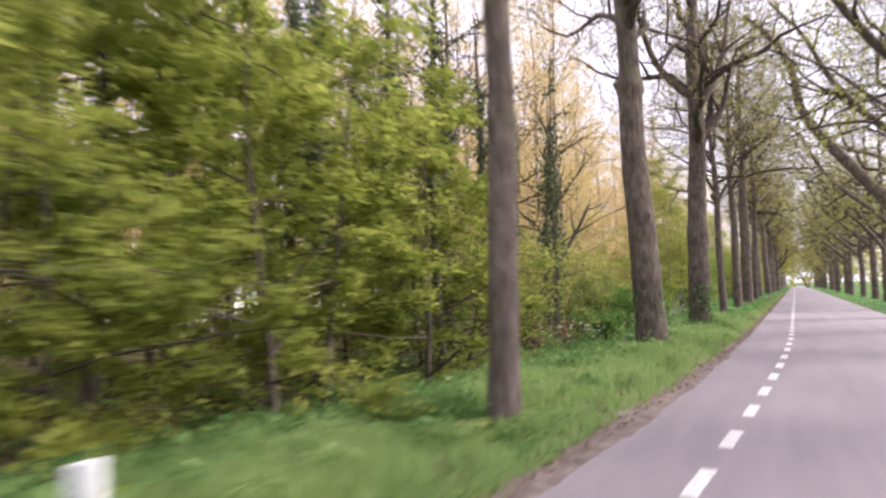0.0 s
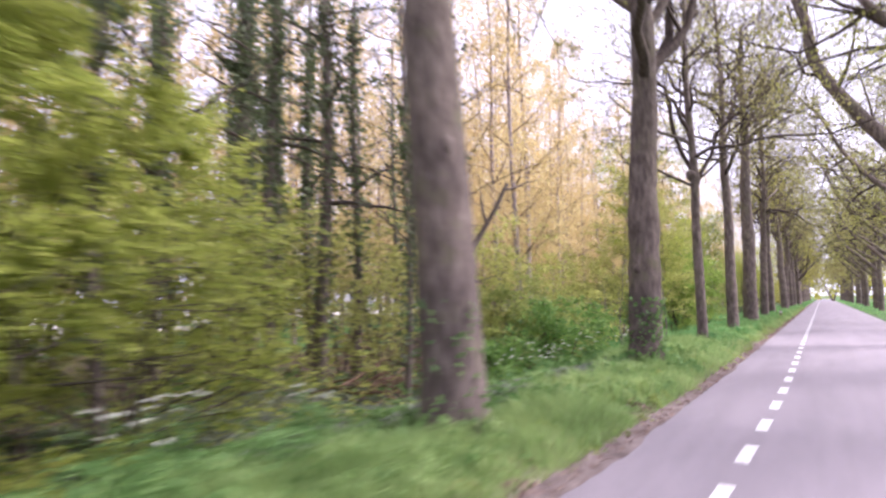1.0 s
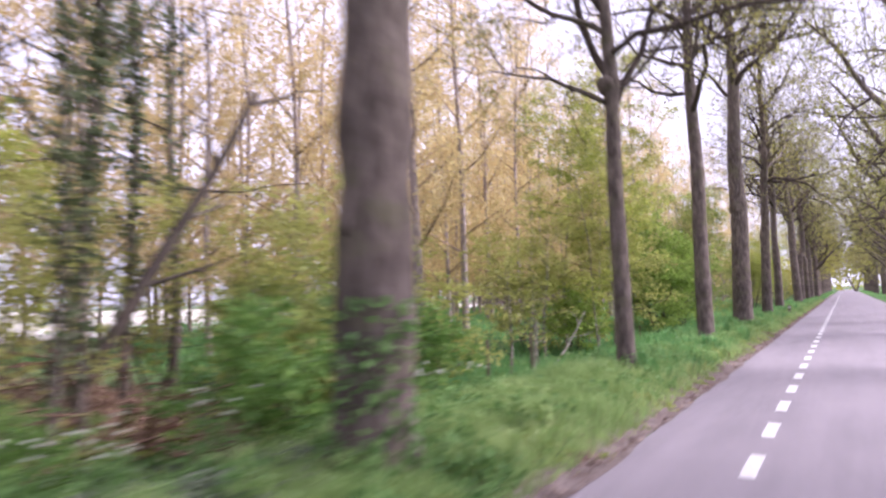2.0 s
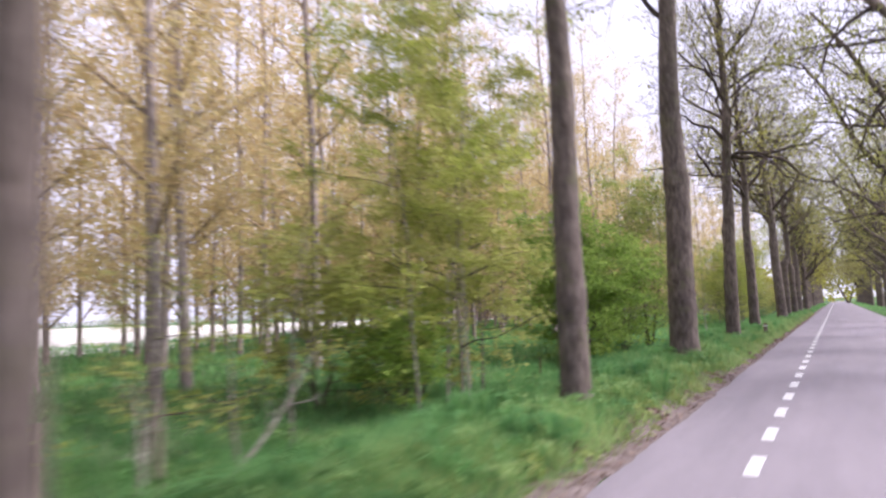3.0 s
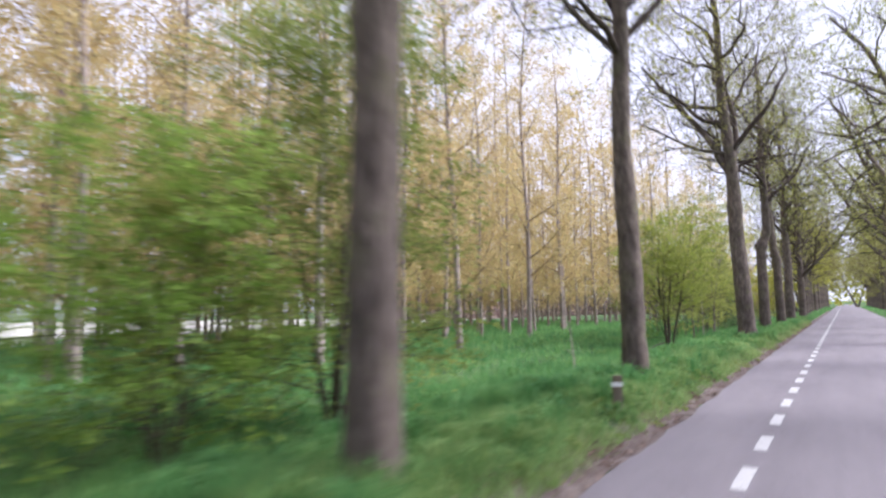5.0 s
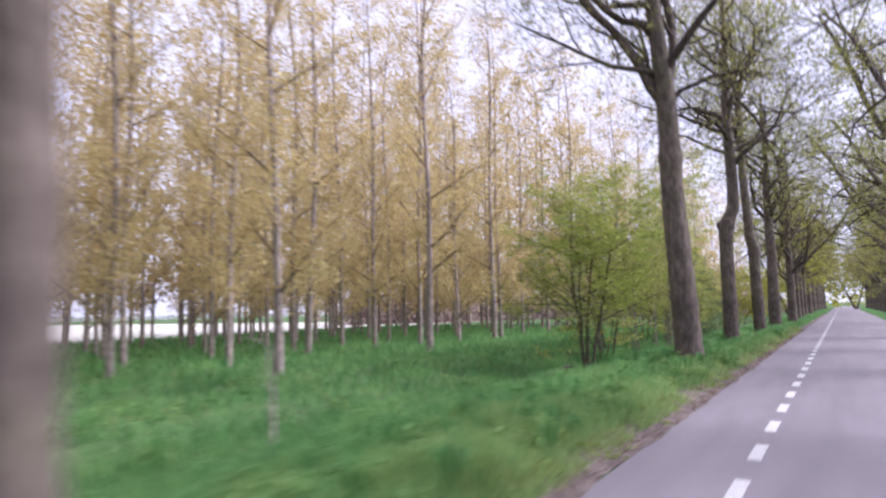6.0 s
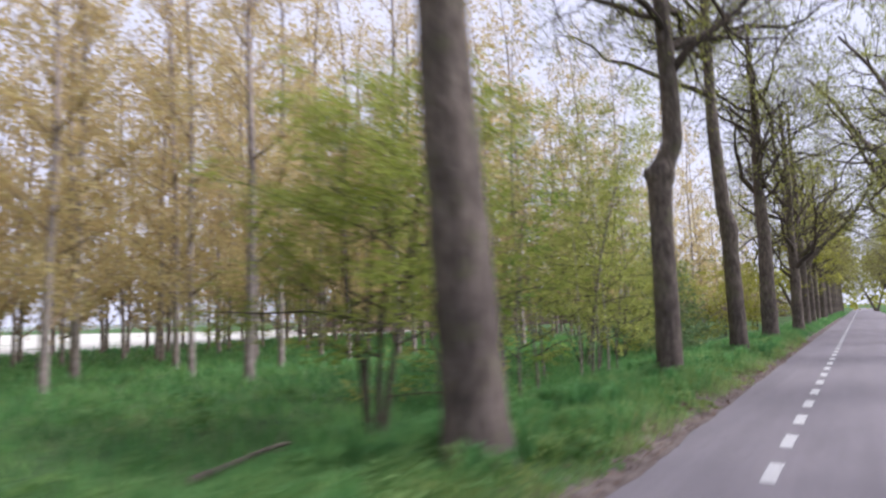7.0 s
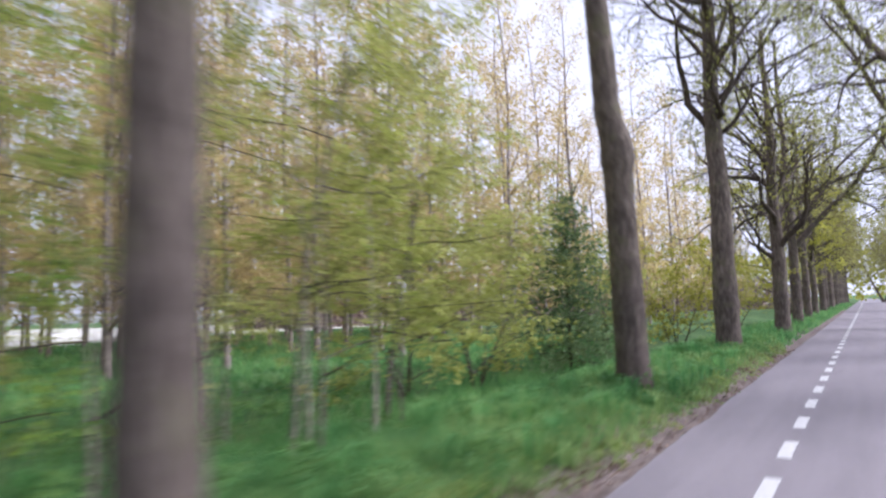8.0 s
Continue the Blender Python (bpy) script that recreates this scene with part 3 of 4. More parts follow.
for i, (x, y) in enumerate(spots):
    x, y = x + rng.normal() * 0.2, y + rng.normal() * 0.7
    s = rng.uniform(0.85, 1.08)
    copy_thing(far_oaks[i % 3] if y < 135 else spare_oaks[i % 2], pose(x, y, 0.15, 0, 0, (0 if x > 0 else 180) + rng.uniform(-35, 35)) @ Matrix.Diagonal((s, s, s, 1)))


def make_poplar(seed, height, radius, leaves, first, leaf_size):
    r = np.random.default_rng(seed)
    root = empty_at("poplar_tree", 0, 0)
    z = np.concatenate([[0, 0.15], np.linspace(0.5, height, 22)])
    line = np.stack([0.09 * np.sin(z * 0.35 + seed) * z / 8, 0.09 * np.cos(z * 0.3 + seed) * z / 8, z], -1)
    rad = radius * (1 - 0.88 * (z / height)) * (1 + 0.3 * np.exp(-z / 0.2))
    t = Tubes()
    t.add(line, rad, 9, 0.03, r)
    tw = Tubes()
    outer = branch_out(r, tw, line, rad, [(25, 3.2, 50, 0.09, 0.06, 3, 3), (4, 1.4, 40, 0.14, 0.03, 1, 3)], first)
    piece("trunk", t.mesh("trunk", POPLAR_BARK), root, "smooth pale grey bark")
    crown = piece("crown", tw.mesh("crown", POPLAR_TWIG), root)
    c = along(r, outer, leaves, 0.30, 0.1)
    c = c[r.random(leaves) > 0.48 * smooth(0.30, 0.75, c[:, 2] / height)]          # airy towards the top
    piece("foliage", leaf_mesh("foliage", r, c, leaf_size, LEAF_BRONZE, 0.15, 0.85, simple=True), crown, "airy bronze young leaves")
    return tagged(root, "slender plantation poplar with bronze spring leaves", "tree", "poplar plantation")


def place(proto, x, y, turn, s, used):
    """First use moves the prototype, later ones copy it."""
    m = pose(x, y, float(ground_z(x, y)) - 0.04, rng.normal() * 0.8, rng.normal() * 0.8, turn) @ Matrix.Diagonal((s, s, s, 1))
    if proto not in used:
        proto.matrix_basis = m
        used.add(proto)
        return proto
    return copy_thing(proto, m @ Matrix.Diagonal([1 / v for v in proto.scale] + [1]))


near_poplars = [make_poplar(300 + i, 24 + i * 0.9, 0.17 + 0.008 * i, 13500, 0.165 + 0.025 * i, 0.105) for i in range(3)]
back_poplars = [make_poplar(310 + i, 24.0 + i * 0.9, 0.145 + 0.008 * (i % 3), 7800, 0.112 + 0.012 * i, 0.135) for i in range(5)]
front = [(-16.6, 35.7), (-14.3, 33.0), (-17.6, 42.5), (-19.0, 52.2), (-21.2, 59.4), (-17.0, 66.3), (-16.9, 76.7), (-18.4, 88.9), (-20.6, 100.8), (-17.8, 110), (-17.6, 121), (-17.8, 132)]
grove = []
for j, x in enumerate(np.arange(-22.0, -58, -4.4)):
    for y in np.arange(24 + 2.5 * (j % 2), 142, 5.0 if j < 4 else 3.7):
        if x > -42 - 12 * float(smooth(50, 85, np.array(y))):
            grove.append((x + rng.normal() * 0.3, y + rng.normal() * 0.35))
far_poplars = [make_poplar(320 + i, 23.0 + i, 0.14, 2900, 0.115, 0.21) for i in range(2)]
far_grove = [(x + rng.normal() * 0.4, y + rng.normal() * 0.5) for x in (-17.5, -23.0, -29.0) for y in np.arange(143, 205, 7.5)]
far_grove += [(x + rng.normal() * 0.4, y + rng.normal() * 0.5) for x in (-24.5, -28.5, -32.5, -36.5) for y in np.arange(2, 23, 5.0)]
used = set()
for i, (x, y) in enumerate(far_grove):
    place(far_poplars[i % 2], x, y, rng.uniform(0, 360), rng.uniform(0.86, 1.1), used)
for i, (x, y) in enumerate(front):
    place(near_poplars[i % 3], x, y, rng.uniform(0, 360), rng.uniform(0.92, 1.08), used)
for i, (x, y) in enumerate(grove):
    place(back_poplars[i % 5] if x > -35 and y < 112 else far_poplars[i % 2], x, y, rng.uniform(0, 360), rng.uniform(0.86, 1.1), used)


def make_bush(name, seed, x, y, height, spread, stems, leaves, mat, bark_mat, label, category="shrub", leaf_size=0.085, flat=0.55, stem_r=0.035, low=0.12,
              jitter=0.13, angle=62, reach=0.5, boughs=7, lift=0.02, group="", upright=0.35, simple=False, layer=0.35):
    """A tree or shrub of several stems from one foot."""
    r = np.random.default_rng(seed)
    root = empty_at(name, x, y, float(ground_z(x, y)) - 0.03)
    t, tw, outer = Tubes(), Tubes(), []
    for k in range(stems):
        a = 6.283 * k / stems + r.uniform(-0.6, 0.6)
        way = np.array([math.cos(a) * upright * (stems > 1), math.sin(a) * upright * (stems > 1), 1.0])
        line = bough(r, (0.10 * math.cos(a) * (stems > 1), 0.10 * math.sin(a) * (stems > 1), 0), way / np.linalg.norm(way), height * r.uniform(0.8, 1.0), 9, 0.055, 0.05)
        rad = stem_r * r.uniform(0.75, 1.15) * np.linspace(1.0, 0.12, 10)
        rad[0] *= 1.3
        t.add(line, rad, 7, 0.04, r)
        outer += branch_out(r, tw, line, rad, [(boughs, spread * reach * 1.6, angle, 0.12, lift, 4, 4), (4, spread * reach * 0.7, 42, 0.18, 0.01, 2, 3), (3, spread * reach * 0.32, 40, 0.2, 0.0, 1, 3)], low)
    piece("trunk", t.mesh("trunk", bark_mat), root)
    crown = piece("crown", tw.mesh("crown", SHRUB_BARK), root)
    piece("foliage", leaf_mesh("foliage", r, along(r, outer, leaves, np.array((jitter, jitter, jitter * layer)), 0.05), leaf_size, mat, flat, simple=leaf_size > 0.115 or simple), crown)
    return tagged(root, label, category, group)


# bright young beeches at the wood's edge
YOUNG = "young beech with layers of bright fresh green leaves"
for i, (x, y, h, n) in enumerate([(-8.0, -7.0, 7.6, 13000), (-9.2, -4.6, 8.6, 13000), (-7.6, -2.2, 7.4, 13000), (-9.2, 0.6, 8.6, 13000), (-7.8, 2.6, 7.4, 13000), (-9.4, 5.2, 8.0, 12000), (-8.8, 6.4, 4.6, 5000),
                                  (-10.8, 8.2, 5.4, 4200), (-11.4, 10.8, 4.4, 2400)]):
    make_bush("beech_tree", 400 + i, x, y, h, 2.6, 1 + (i % 3 == 0), n, LEAF_FRESH, SHRUB_BARK, YOUNG, "tree", 0.12, 0.72, 0.06, 0.05, 0.12, 74, 0.62, 15, 0.0, "young beeches in the wood")
for i, (x, y, h, n) in enumerate([(-12.2, -6.5, 10, 8000), (-12.4, -1.5, 10.5, 8000), (-12.2, 2.8, 10, 8000), (-12.8, 6.6, 9.0, 7000), (-15.6, -4.0, 10.5, 7000), (-15.2, 2.0, 10.5, 7000), (-15.6, 7.4, 9.5, 7000), (-13.8, 10.8, 5.6, 3600),
                                  (-11.2, -8.2, 13, 9000), (-10.8, -4.6, 12.5, 9000), (-12.4, -0.6, 13, 9000), (-14.0, 4.6, 12.5, 8000), (-20, 0, 10.5, 6500), (-20, 7, 10.5, 6500), (-18, 13.0, 8, 5000), (-24, 14, 10, 5000), (-21, 20, 8, 4500), (-25, 4, 11, 5000), (-28, 8, 11, 4000), (-30, 13, 11, 4000), (-27.5, 16.5, 10, 3600), (-33, 17.5, 11, 3600), (-33, 9, 11, 3600), (-17, -1, 9, 4500), (-22.5, 3, 10, 4500)]):
    make_bush("beech_tree", 440 + i, x, y, h, 2.9, 1, n, LEAF_FRESH, SHRUB_BARK, YOUNG, "tree", 0.17, 0.6, 0.08, 0.05, 0.14, 70, 0.62, 14, 0.0, "young beeches in the wood")


def make_ivy_tree(seed, x, y, height, radius, lean, ivy, bulk=0.15):
    r = np.random.default_rng(seed)
    root = empty_at("ivy_tree", x, y, float(ground_z(x, y)) - 0.03)
    z = np.linspace(0, height, 20)
    line = np.stack([lean[0] * z + 0.12 * np.sin(z * 0.5 + seed), lean[1] * z + 0.12 * np.cos(z * 0.6 + seed), z], -1)
    rad = radius * (1 - 0.8 * z / height) * (1 + 0.35 * np.exp(-z / 0.3))
    t, tw = Tubes(), Tubes()
    t.add(line, rad, 11, 0.06, r)
    limbs = branch_out(r, tw, line, rad, [(9, 3.6, 62, 0.22, 0.03, 5, 5)], 0.35)
    for b in limbs:
        branch_out(r, tw, b, np.linspace(0.05, 0.012, len(b)), [(3, 1.7, 48, 0.25, 0.02, 3, 3), (3, 0.8, 45, 0.3, 0.02, 2, 3)], 0.25)
    bole = piece("trunk", t.mesh("trunk", OAK_BARK), root)
    piece("crown", tw.mesh("crown", TWIG_BARK), root)
    if ivy:
        f = 0.10 + r.random(ivy) ** 0.8 * 0.68
        k = (f * 19).astype(int)
        a = r.uniform(0, 6.283, ivy)
        lump = 1 + 0.8 * np.sin(f * 23 + seed) * np.sin(a + f * 9)
        out = rad[k] + np.abs(r.normal(size=ivy)) * bulk * lump.clip(0.3, 2)
        c = line[k] + (line[k + 1] - line[k]) * (f * 19 - k)[:, None] + np.stack([np.cos(a) * out, np.sin(a) * out, r.normal(size=ivy) * 0.1], -1)
        c = np.concatenate([c, along(r, [b[:3] for b in limbs], ivy // 3, 0.13, 0.0)])
        piece("ivy", leaf_mesh("ivy", r, c, 0.105, LEAF_DARK, 0.1, 0.9), bole, "dark glossy climbing ivy")
    return tagged(root, "old woodland tree wrapped in dark ivy" if ivy else "bare grey woodland tree with crooked limbs", "tree", "old trees in the wood")


OLD_TREES_FRONT = [
    (-11.6, 13.9, 13, 0.19, 0, 0, 1300), (-14.2, 14.6, 15, 0.18, 0.02, 0, 2200), (-11.2, 14.6, 13, 0.13, 0.0, 0.01, 1300), (-17.5, 16.6, 17, 0.36, 0, 0, 9000), (-13.5, 5.0, 14, 0.15, 0, 0.01, 1800),
    (-10.1, 17.2, 12, 0.095, 0.03, 0, 1800), (-12.4, 19.5, 13, 0.11, -0.01, 0, 1500), (-9.4, 16.4, 9, 0.075, -0.01, 0, 600), (-15.2, 22.5, 13, 0.11, 0, 0, 700), (-9.7, 1.5, 13, 0.12, 0, 0, 1300)]
OLD_TREES_BACK = [
    (-9.5, 6.2, 13, 0.11, 0.01, 0, 1000), (-18.0, 4.4, 14, 0.18, 0, 0, 0), (-19.2, 18.6, 14, 0.14, 0, 0, 900), (-10.6, -3.0, 13, 0.13, 0, 0, 900), (-21.6, 10.4, 15, 0.18, 0, 0, 1200),
    (-8.3, 12.6, 9, 0.07, 0, 0.02, 500), (-14.8, 16.9, 14, 0.17, 0.0, 0.0, 2600), (-12.6, 12.9, 14, 0.17, 0.01, 0, 1600), (-12.6, 9.6, 12, 0.13, -0.01, 0, 1500), (-16.5, 12.4, 14, 0.2, 0, 0, 2600)]
for i, (x, y, h, rad, lx, ly, n) in enumerate(OLD_TREES_FRONT + OLD_TREES_BACK):
    make_ivy_tree(500 + i, x, y, h, rad, (lx, ly), n, 0.42 if n > 8000 else 0.15)

# thin birches and hazels along the open grove
SOFT = "thin young birch with soft yellow-green leaves"
BIRCHES_FIRST = [
    (-7.7, 34.4, 11.5, 7000, 2.5), (-7.3, 35.5, 9.0, 5000, 2.2), (-8.5, 31.5, 5.0, 500, 1.2), (-8.1, 29.9, 3.4, 350, 0.9), (-8.3, 28.4, 4.0, 450, 1.0),
    (-7.7, 36.6, 12.0, 7500, 2.5), (-8.5, 36.9, 10.5, 6000, 2.5), (-9.8, 36.8, 12.0, 6500, 2.5), (-9.7, 39.3, 9.6, 6500, 2.4), (-9.4, 25.4, 4.4, 1200, 1.5),
    (-8.4, 38.6, 8.2, 5000, 2.0)]
BIRCHES_SECOND = [
    (-7.4, 93.0, 10.0, 3600, 2.6), (-7.4, 93.6, 7.2, 1800, 2.2), (-7.6, 95.2, 10.5, 3800, 2.6), (-7.5, 95.9, 6.6, 1700, 1.8), (-8.2, 94.2, 9.4, 3600, 2.6),
    (-9.1, 93.2, 9.4, 3200, 2.7), (-8.1, 90.4, 7.4, 2000, 2.3), (-9.7, 89.9, 8.2, 2200, 2.7), (-9.2, 97.6, 9.6, 5600, 2.7), (-9.9, 104.8, 7.4, 4200, 2.4),
    (-7.7, 88.4, 6.4, 1800, 2.0), (-11.2, 94.4, 9.4, 3000, 2.7), (-8.4, 96.6, 10.4, 6000, 2.3)]
for i, (x, y, h, n, spread) in enumerate(BIRCHES_FIRST + BIRCHES_SECOND):
    make_bush("birch_tree", 600 + i, x, y, h, spread, 1, int(n * (1.2 if i < 11 else 0.95)), LEAF_SOFT if i % 3 else LEAF_FRESH, PALE_STEM if i in (5, 6, 13, 15) else BIRCH_BARK, SOFT, "tree", 0.088, 0.62, 0.042, 0.17, 0.17, 68, 0.62, 13, -0.005, "young birches beside the verge", simple=True, layer=0.28)

# shrubs
make_bush("hazel_bush", 700, -9.0, 48.6, 6.0, 2.9, 10, 26000, LEAF_HAZEL, SHRUB_BARK, "dense bright green hazel bush down to the grass", "bush", 0.13, 0.6, 0.035, 0.03, 0.2, 64, 0.5, 8, simple=True)
make_bush("hawthorn_bush", 701, -7.8, 82.5, 6.6, 3.1, 4, 17000, LEAF_FRESH, SHRUB_BARK, "spreading hawthorn with dark stems and thin leaves", "bush", 0.095, 0.65, 0.07, 0.25, 0.22, 64, 0.5, 12, 0.02, upright=0.16)
make_bush("bird_cherry", 702, -8.4, 57.0, 10.0, 2.6, 7, 24000, LEAF_CHERRY, SHRUB_BARK, "tall loose bird cherry with thin stems and dull green leaves", "tree", 0.105, 0.6, 0.036, 0.06, 0.32, 60, 0.5, 11, 0.0, upright=0.24, simple=True)
make_bush("elder_bush", 703, -8.7, 53.6, 5.4, 2.0, 6, 9000, LEAF_HAZEL, SHRUB_BARK, "loose light green elder bush beside the hazel", "bush", 0.11, 0.6, 0.03, 0.06, 0.2, 62, 0.5, 10, 0.01, upright=0.2, simple=True)
GREENERY = "loose yellow-green shrub in young leaf"
SHRUBS_VERGE = [
    (-8.9, 35.4, 2.4, 1.4, 3200, LEAF_HAZEL), (-9.9, 37.8, 3.4, 1.8, 3800, LEAF_SOFT), (-10.6, 34.6, 4.0, 2.0, 4200, LEAF_SOFT), (-12.4, 38.6, 5.0, 2.2, 4500, LEAF_SOFT),
    (-10.6, 55.6, 5.6, 2.3, 6000, LEAF_SOFT), (-8.8, 87.2, 5.2, 2.0, 2600, LEAF_SOFT), (-9.0, 89.0, 7.6, 2.0, 2400, LEAF_HAZEL),
    (-6.6, 17.6, 2.0, 1.1, 2600, LEAF_GREEN), (-7.6, 19.6, 2.1, 1.3, 2600, LEAF_CHERRY), (-7.2, 22.0, 2.0, 1.2, 2600, LEAF_GREEN), (-9.2, 20.8, 3.0, 1.6, 3000, LEAF_CHERRY), (-10.6, 24.0, 4.0, 2.0, 2600, LEAF_SOFT)]
SHRUBS_WOOD = [
    (-8.6, 111.0, 4.6, 2.0, 3600, LEAF_SOFT), (-10.2, 99.8, 6.6, 2.4, 8000, LEAF_SOFT), (-9.2, 101.6, 5.0, 2.1, 5500, LEAF_SOFT), (-6.8, 114, 4.6, 2.0, 4000, LEAF_YELLOW), (-6.2, 124, 5.0, 2.2, 4000, LEAF_YELLOW), (-8.2, 23.6, 2.6, 1.5, 2200, LEAF_SOFT), (-7.0, 14.2, 1.3, 0.9, 1800, LEAF_GREEN),
    (-9.4, 13.4, 3.4, 1.5, 1300, LEAF_SOFT), (-10.6, 15.8, 4.6, 1.7, 1500, LEAF_SOFT), (-12.6, 15.8, 5.2, 1.8, 1300, LEAF_OLIVE), (-13.4, 13.4, 4.0, 1.8, 1600, LEAF_OLIVE),
    (-15.5, 14.8, 5.4, 2.2, 3400, LEAF_OLIVE), (-16.5, 18.6, 5.6, 2.2, 3400, LEAF_SOFT), (-10.8, 21.4, 4.4, 1.7, 2600, LEAF_SOFT), (-12.6, 24.4, 5.4, 2.2, 3400, LEAF_SOFT), (-13.2, 20.6, 4.8, 2.0, 2800, LEAF_OLIVE)]
for i, (x, y, h, spread, n, mat) in enumerate(SHRUBS_VERGE + SHRUBS_WOOD):
    make_bush("shrub", 720 + i, x, y, h, spread, 4, n, mat, SHRUB_BARK, GREENERY if mat != LEAF_GREEN else "leafy green shrub beside the verge", "shrub", 0.12, 0.5, 0.03, 0.07, 0.15, 60, 0.52, 7, 0.02, "shrubs along the verge", simple=True)

# fresh crowns that close the far end of the lane
for i, (x, y, h, spread) in enumerate([(-5.5, 152, 15, 5.5), (7.5, 172, 15, 5.5), (-7.0, 192, 16, 6.0), (3.0, 262, 18, 7), (-8.0, 255, 18, 7), (12, 250, 18, 7)]):
    make_bush("maple_tree", 800 + i, x, y, h, spread, 2, 7000, LEAF_YELLOW, OAK_BARK, "full round tree in fresh yellow-green leaf", "tree", 0.22, 0.4, 0.26, 0.16, 0.35, 58, 0.5, 12, 0.03, "leafy trees at the lane's end")


def make_spruce(x, y, height):
    r = np.random.default_rng(900)
    root = empty_at("spruce_tree", x, y, float(ground_z(x, y)) - 0.03)
    t, tw, needles = Tubes(), Tubes(), []
    t.add([[0, 0, 0], [0.02, 0, height * 0.5], [0, 0.02, height]], [0.06, 0.035, 0.006], 7)
    for k in range(70):
        f = 0.06 + 0.92 * k / 70
        a = k * 2.4
        ln = 3.1 * (1 - f) ** 0.75 + 0.2
        b = bough(r, (0, 0, f * height), (math.cos(a), math.sin(a), 0.05), ln, 4, 0.05, -0.05)
        tw.add(b, np.linspace(0.014, 0.004, 5), 3)
        needles.append(b)
    piece("trunk", t.mesh("trunk", SHRUB_BARK), root)
    crown = piece("crown", tw.mesh("crown", SHRUB_BARK), root)
    piece("needles", leaf_mesh("needles", r, along(r, needles, 9500, 0.15, 0.05), 0.15, LEAF_SPRUCE, 0.45, 0.4), crown)
    return tagged(root, "small dark green spruce among the grass", "tree")


make_spruce(-8.7, 107.2, 6.2)


# ---- plants, dead wood and posts ----
def clumps(r, n, x0, x1, y0, y1, size):
    """Plan points gathered into patches."""
    k = max(4, n // 90)
    cx, cy = r.uniform(x0, x1, k), r.uniform(y0, y1, k)
    pick = r.integers(0, k, n)
    return cx[pick] + r.normal(size=n) * size, cy[pick] + r.normal(size=n) * size


def herbs(name, seed, regions, size, mat, label, category, flat=0.5):
    r = np.random.default_rng(seed)
    pts = []
    for n, x0, x1, y0, y1, h in regions:
        px, py = clumps(r, n, x0, x1, y0, y1, 0.38)
        px = np.minimum(px, LEFT_EDGE - 0.45)
        px = px + bend(py)
        hh = h * (0.35 + 0.65 * (0.5 + 0.5 * np.sin(px * 3.1) * np.sin(py * 2.3)))
        pts.append(np.stack([px, py, ground_z(px, py) + 0.03 + hh * r.random(n)], -1))
    return tagged(new(name, leaf_mesh(name, r, np.concatenate(pts), size, mat, flat)), label, category, kind="stuff")


herbs("undergrowth", 31, [(15500, -9.0, -4.3, -9, 7, 0.5), (1800, -9.0, -4.3, 7, 12, 0.4), (5000, -9.0, -4.7, 12, 25, 0.5), (6000, -14, -8, -4, 23, 0.6)], 0.10, LEAF_HERB, "low nettles and cow parsley leaves under the trees", "undergrowth")
herbs("ground_ivy", 34, [(44000, -11.0, -4.3, 5.5, 17.0, 0.26)], 0.085, LEAF_GREY, "dull grey-green ground cover under the trees", "ground cover", 0.6)
herbs("bramble", 32, [(1800, -11, -6.6, 9, 22, 0.7), (6000, -13, -7, -8, 9, 1.2)], 0.09, LEAF_FRESH, "low leafy brambles on the woodland floor", "bramble", 0.6)
herbs("verge_herbs", 33, [(9000, -5.4, -2.8, -9, 26, 0.22), (12000, -6.0, -2.8, 24, 112, 0.26)], 0.075, LEAF_HERB, "broad-leaved weeds in the grassy verge", "weeds")


def mounds(name, seed, rows, size, mat, label, category):
    """Rounded cushions of broad leaves, uneven in size, along the verge."""
    r = np.random.default_rng(seed)
    pts = []
    for count, x0, x1, y0, y1, wide, high, leaves in rows:
        for _ in range(count):
            cx, cy, w, h = r.uniform(x0, x1), r.uniform(y0, y1), wide * r.uniform(0.6, 1.4), high * r.uniform(0.5, 1.35)
            a, q = r.uniform(0, 6.283, leaves), np.sqrt(r.random(leaves))
            px, py = cx + np.cos(a) * q * w + float(bend(cy)), cy + np.sin(a) * q * w * 1.3
            pts.append(np.stack([px, py, ground_z(px, py) + 0.02 + h * (1 - q ** 2) * r.uniform(0.6, 1.1, leaves)], -1))
    return tagged(new(name, leaf_mesh(name, r, np.concatenate(pts), size, mat, 0.5, 0.7)), label, category, kind="stuff")


mounds("verge_weeds", 35, [(70, -4.9, -2.95, -9, 24, 0.32, 0.34, 75), (190, -5.2, -2.9, 24, 112, 0.34, 0.34, 70)], 0.085, LEAF_HERB, "cushions of nettles and docks in the verge", "weeds")
mounds("pale_weeds", 36, [(30, -3.3, -2.72, -9, 24, 0.20, 0.20, 50), (85, -3.3, -2.72, 24, 112, 0.20, 0.20, 50)], 0.07, GRASS_PALE, "small yellow-green weeds beside the shoulder", "weeds")
mounds("moss_tufts", 39, [(150, -2.95, -2.46, -9, 112, 0.16, 0.05, 36)], 0.05, GRASS_PALE, "low mossy tufts creeping over the shoulder", "weeds")
mounds("leaf_heaps", 40, [(60, -3.15, -2.6, -9, 112, 0.24, 0.07, 70), (4, -3.3, -2.9, 2.0, 4.5, 0.35, 0.14, 160)], 0.06, LITTER, "low drifts of dry brown leaves on the shoulder", "leaf litter")
mounds("foot_weeds", 38, [(5, o[0] - 0.5, o[0] + 0.6, o[1] - 0.6, o[1] + 0.5, 0.22, 0.36, 40) for o in OAKS], 0.085, LEAF_HERB, "weeds and ivy leaves round the feet of the oaks", "weeds")
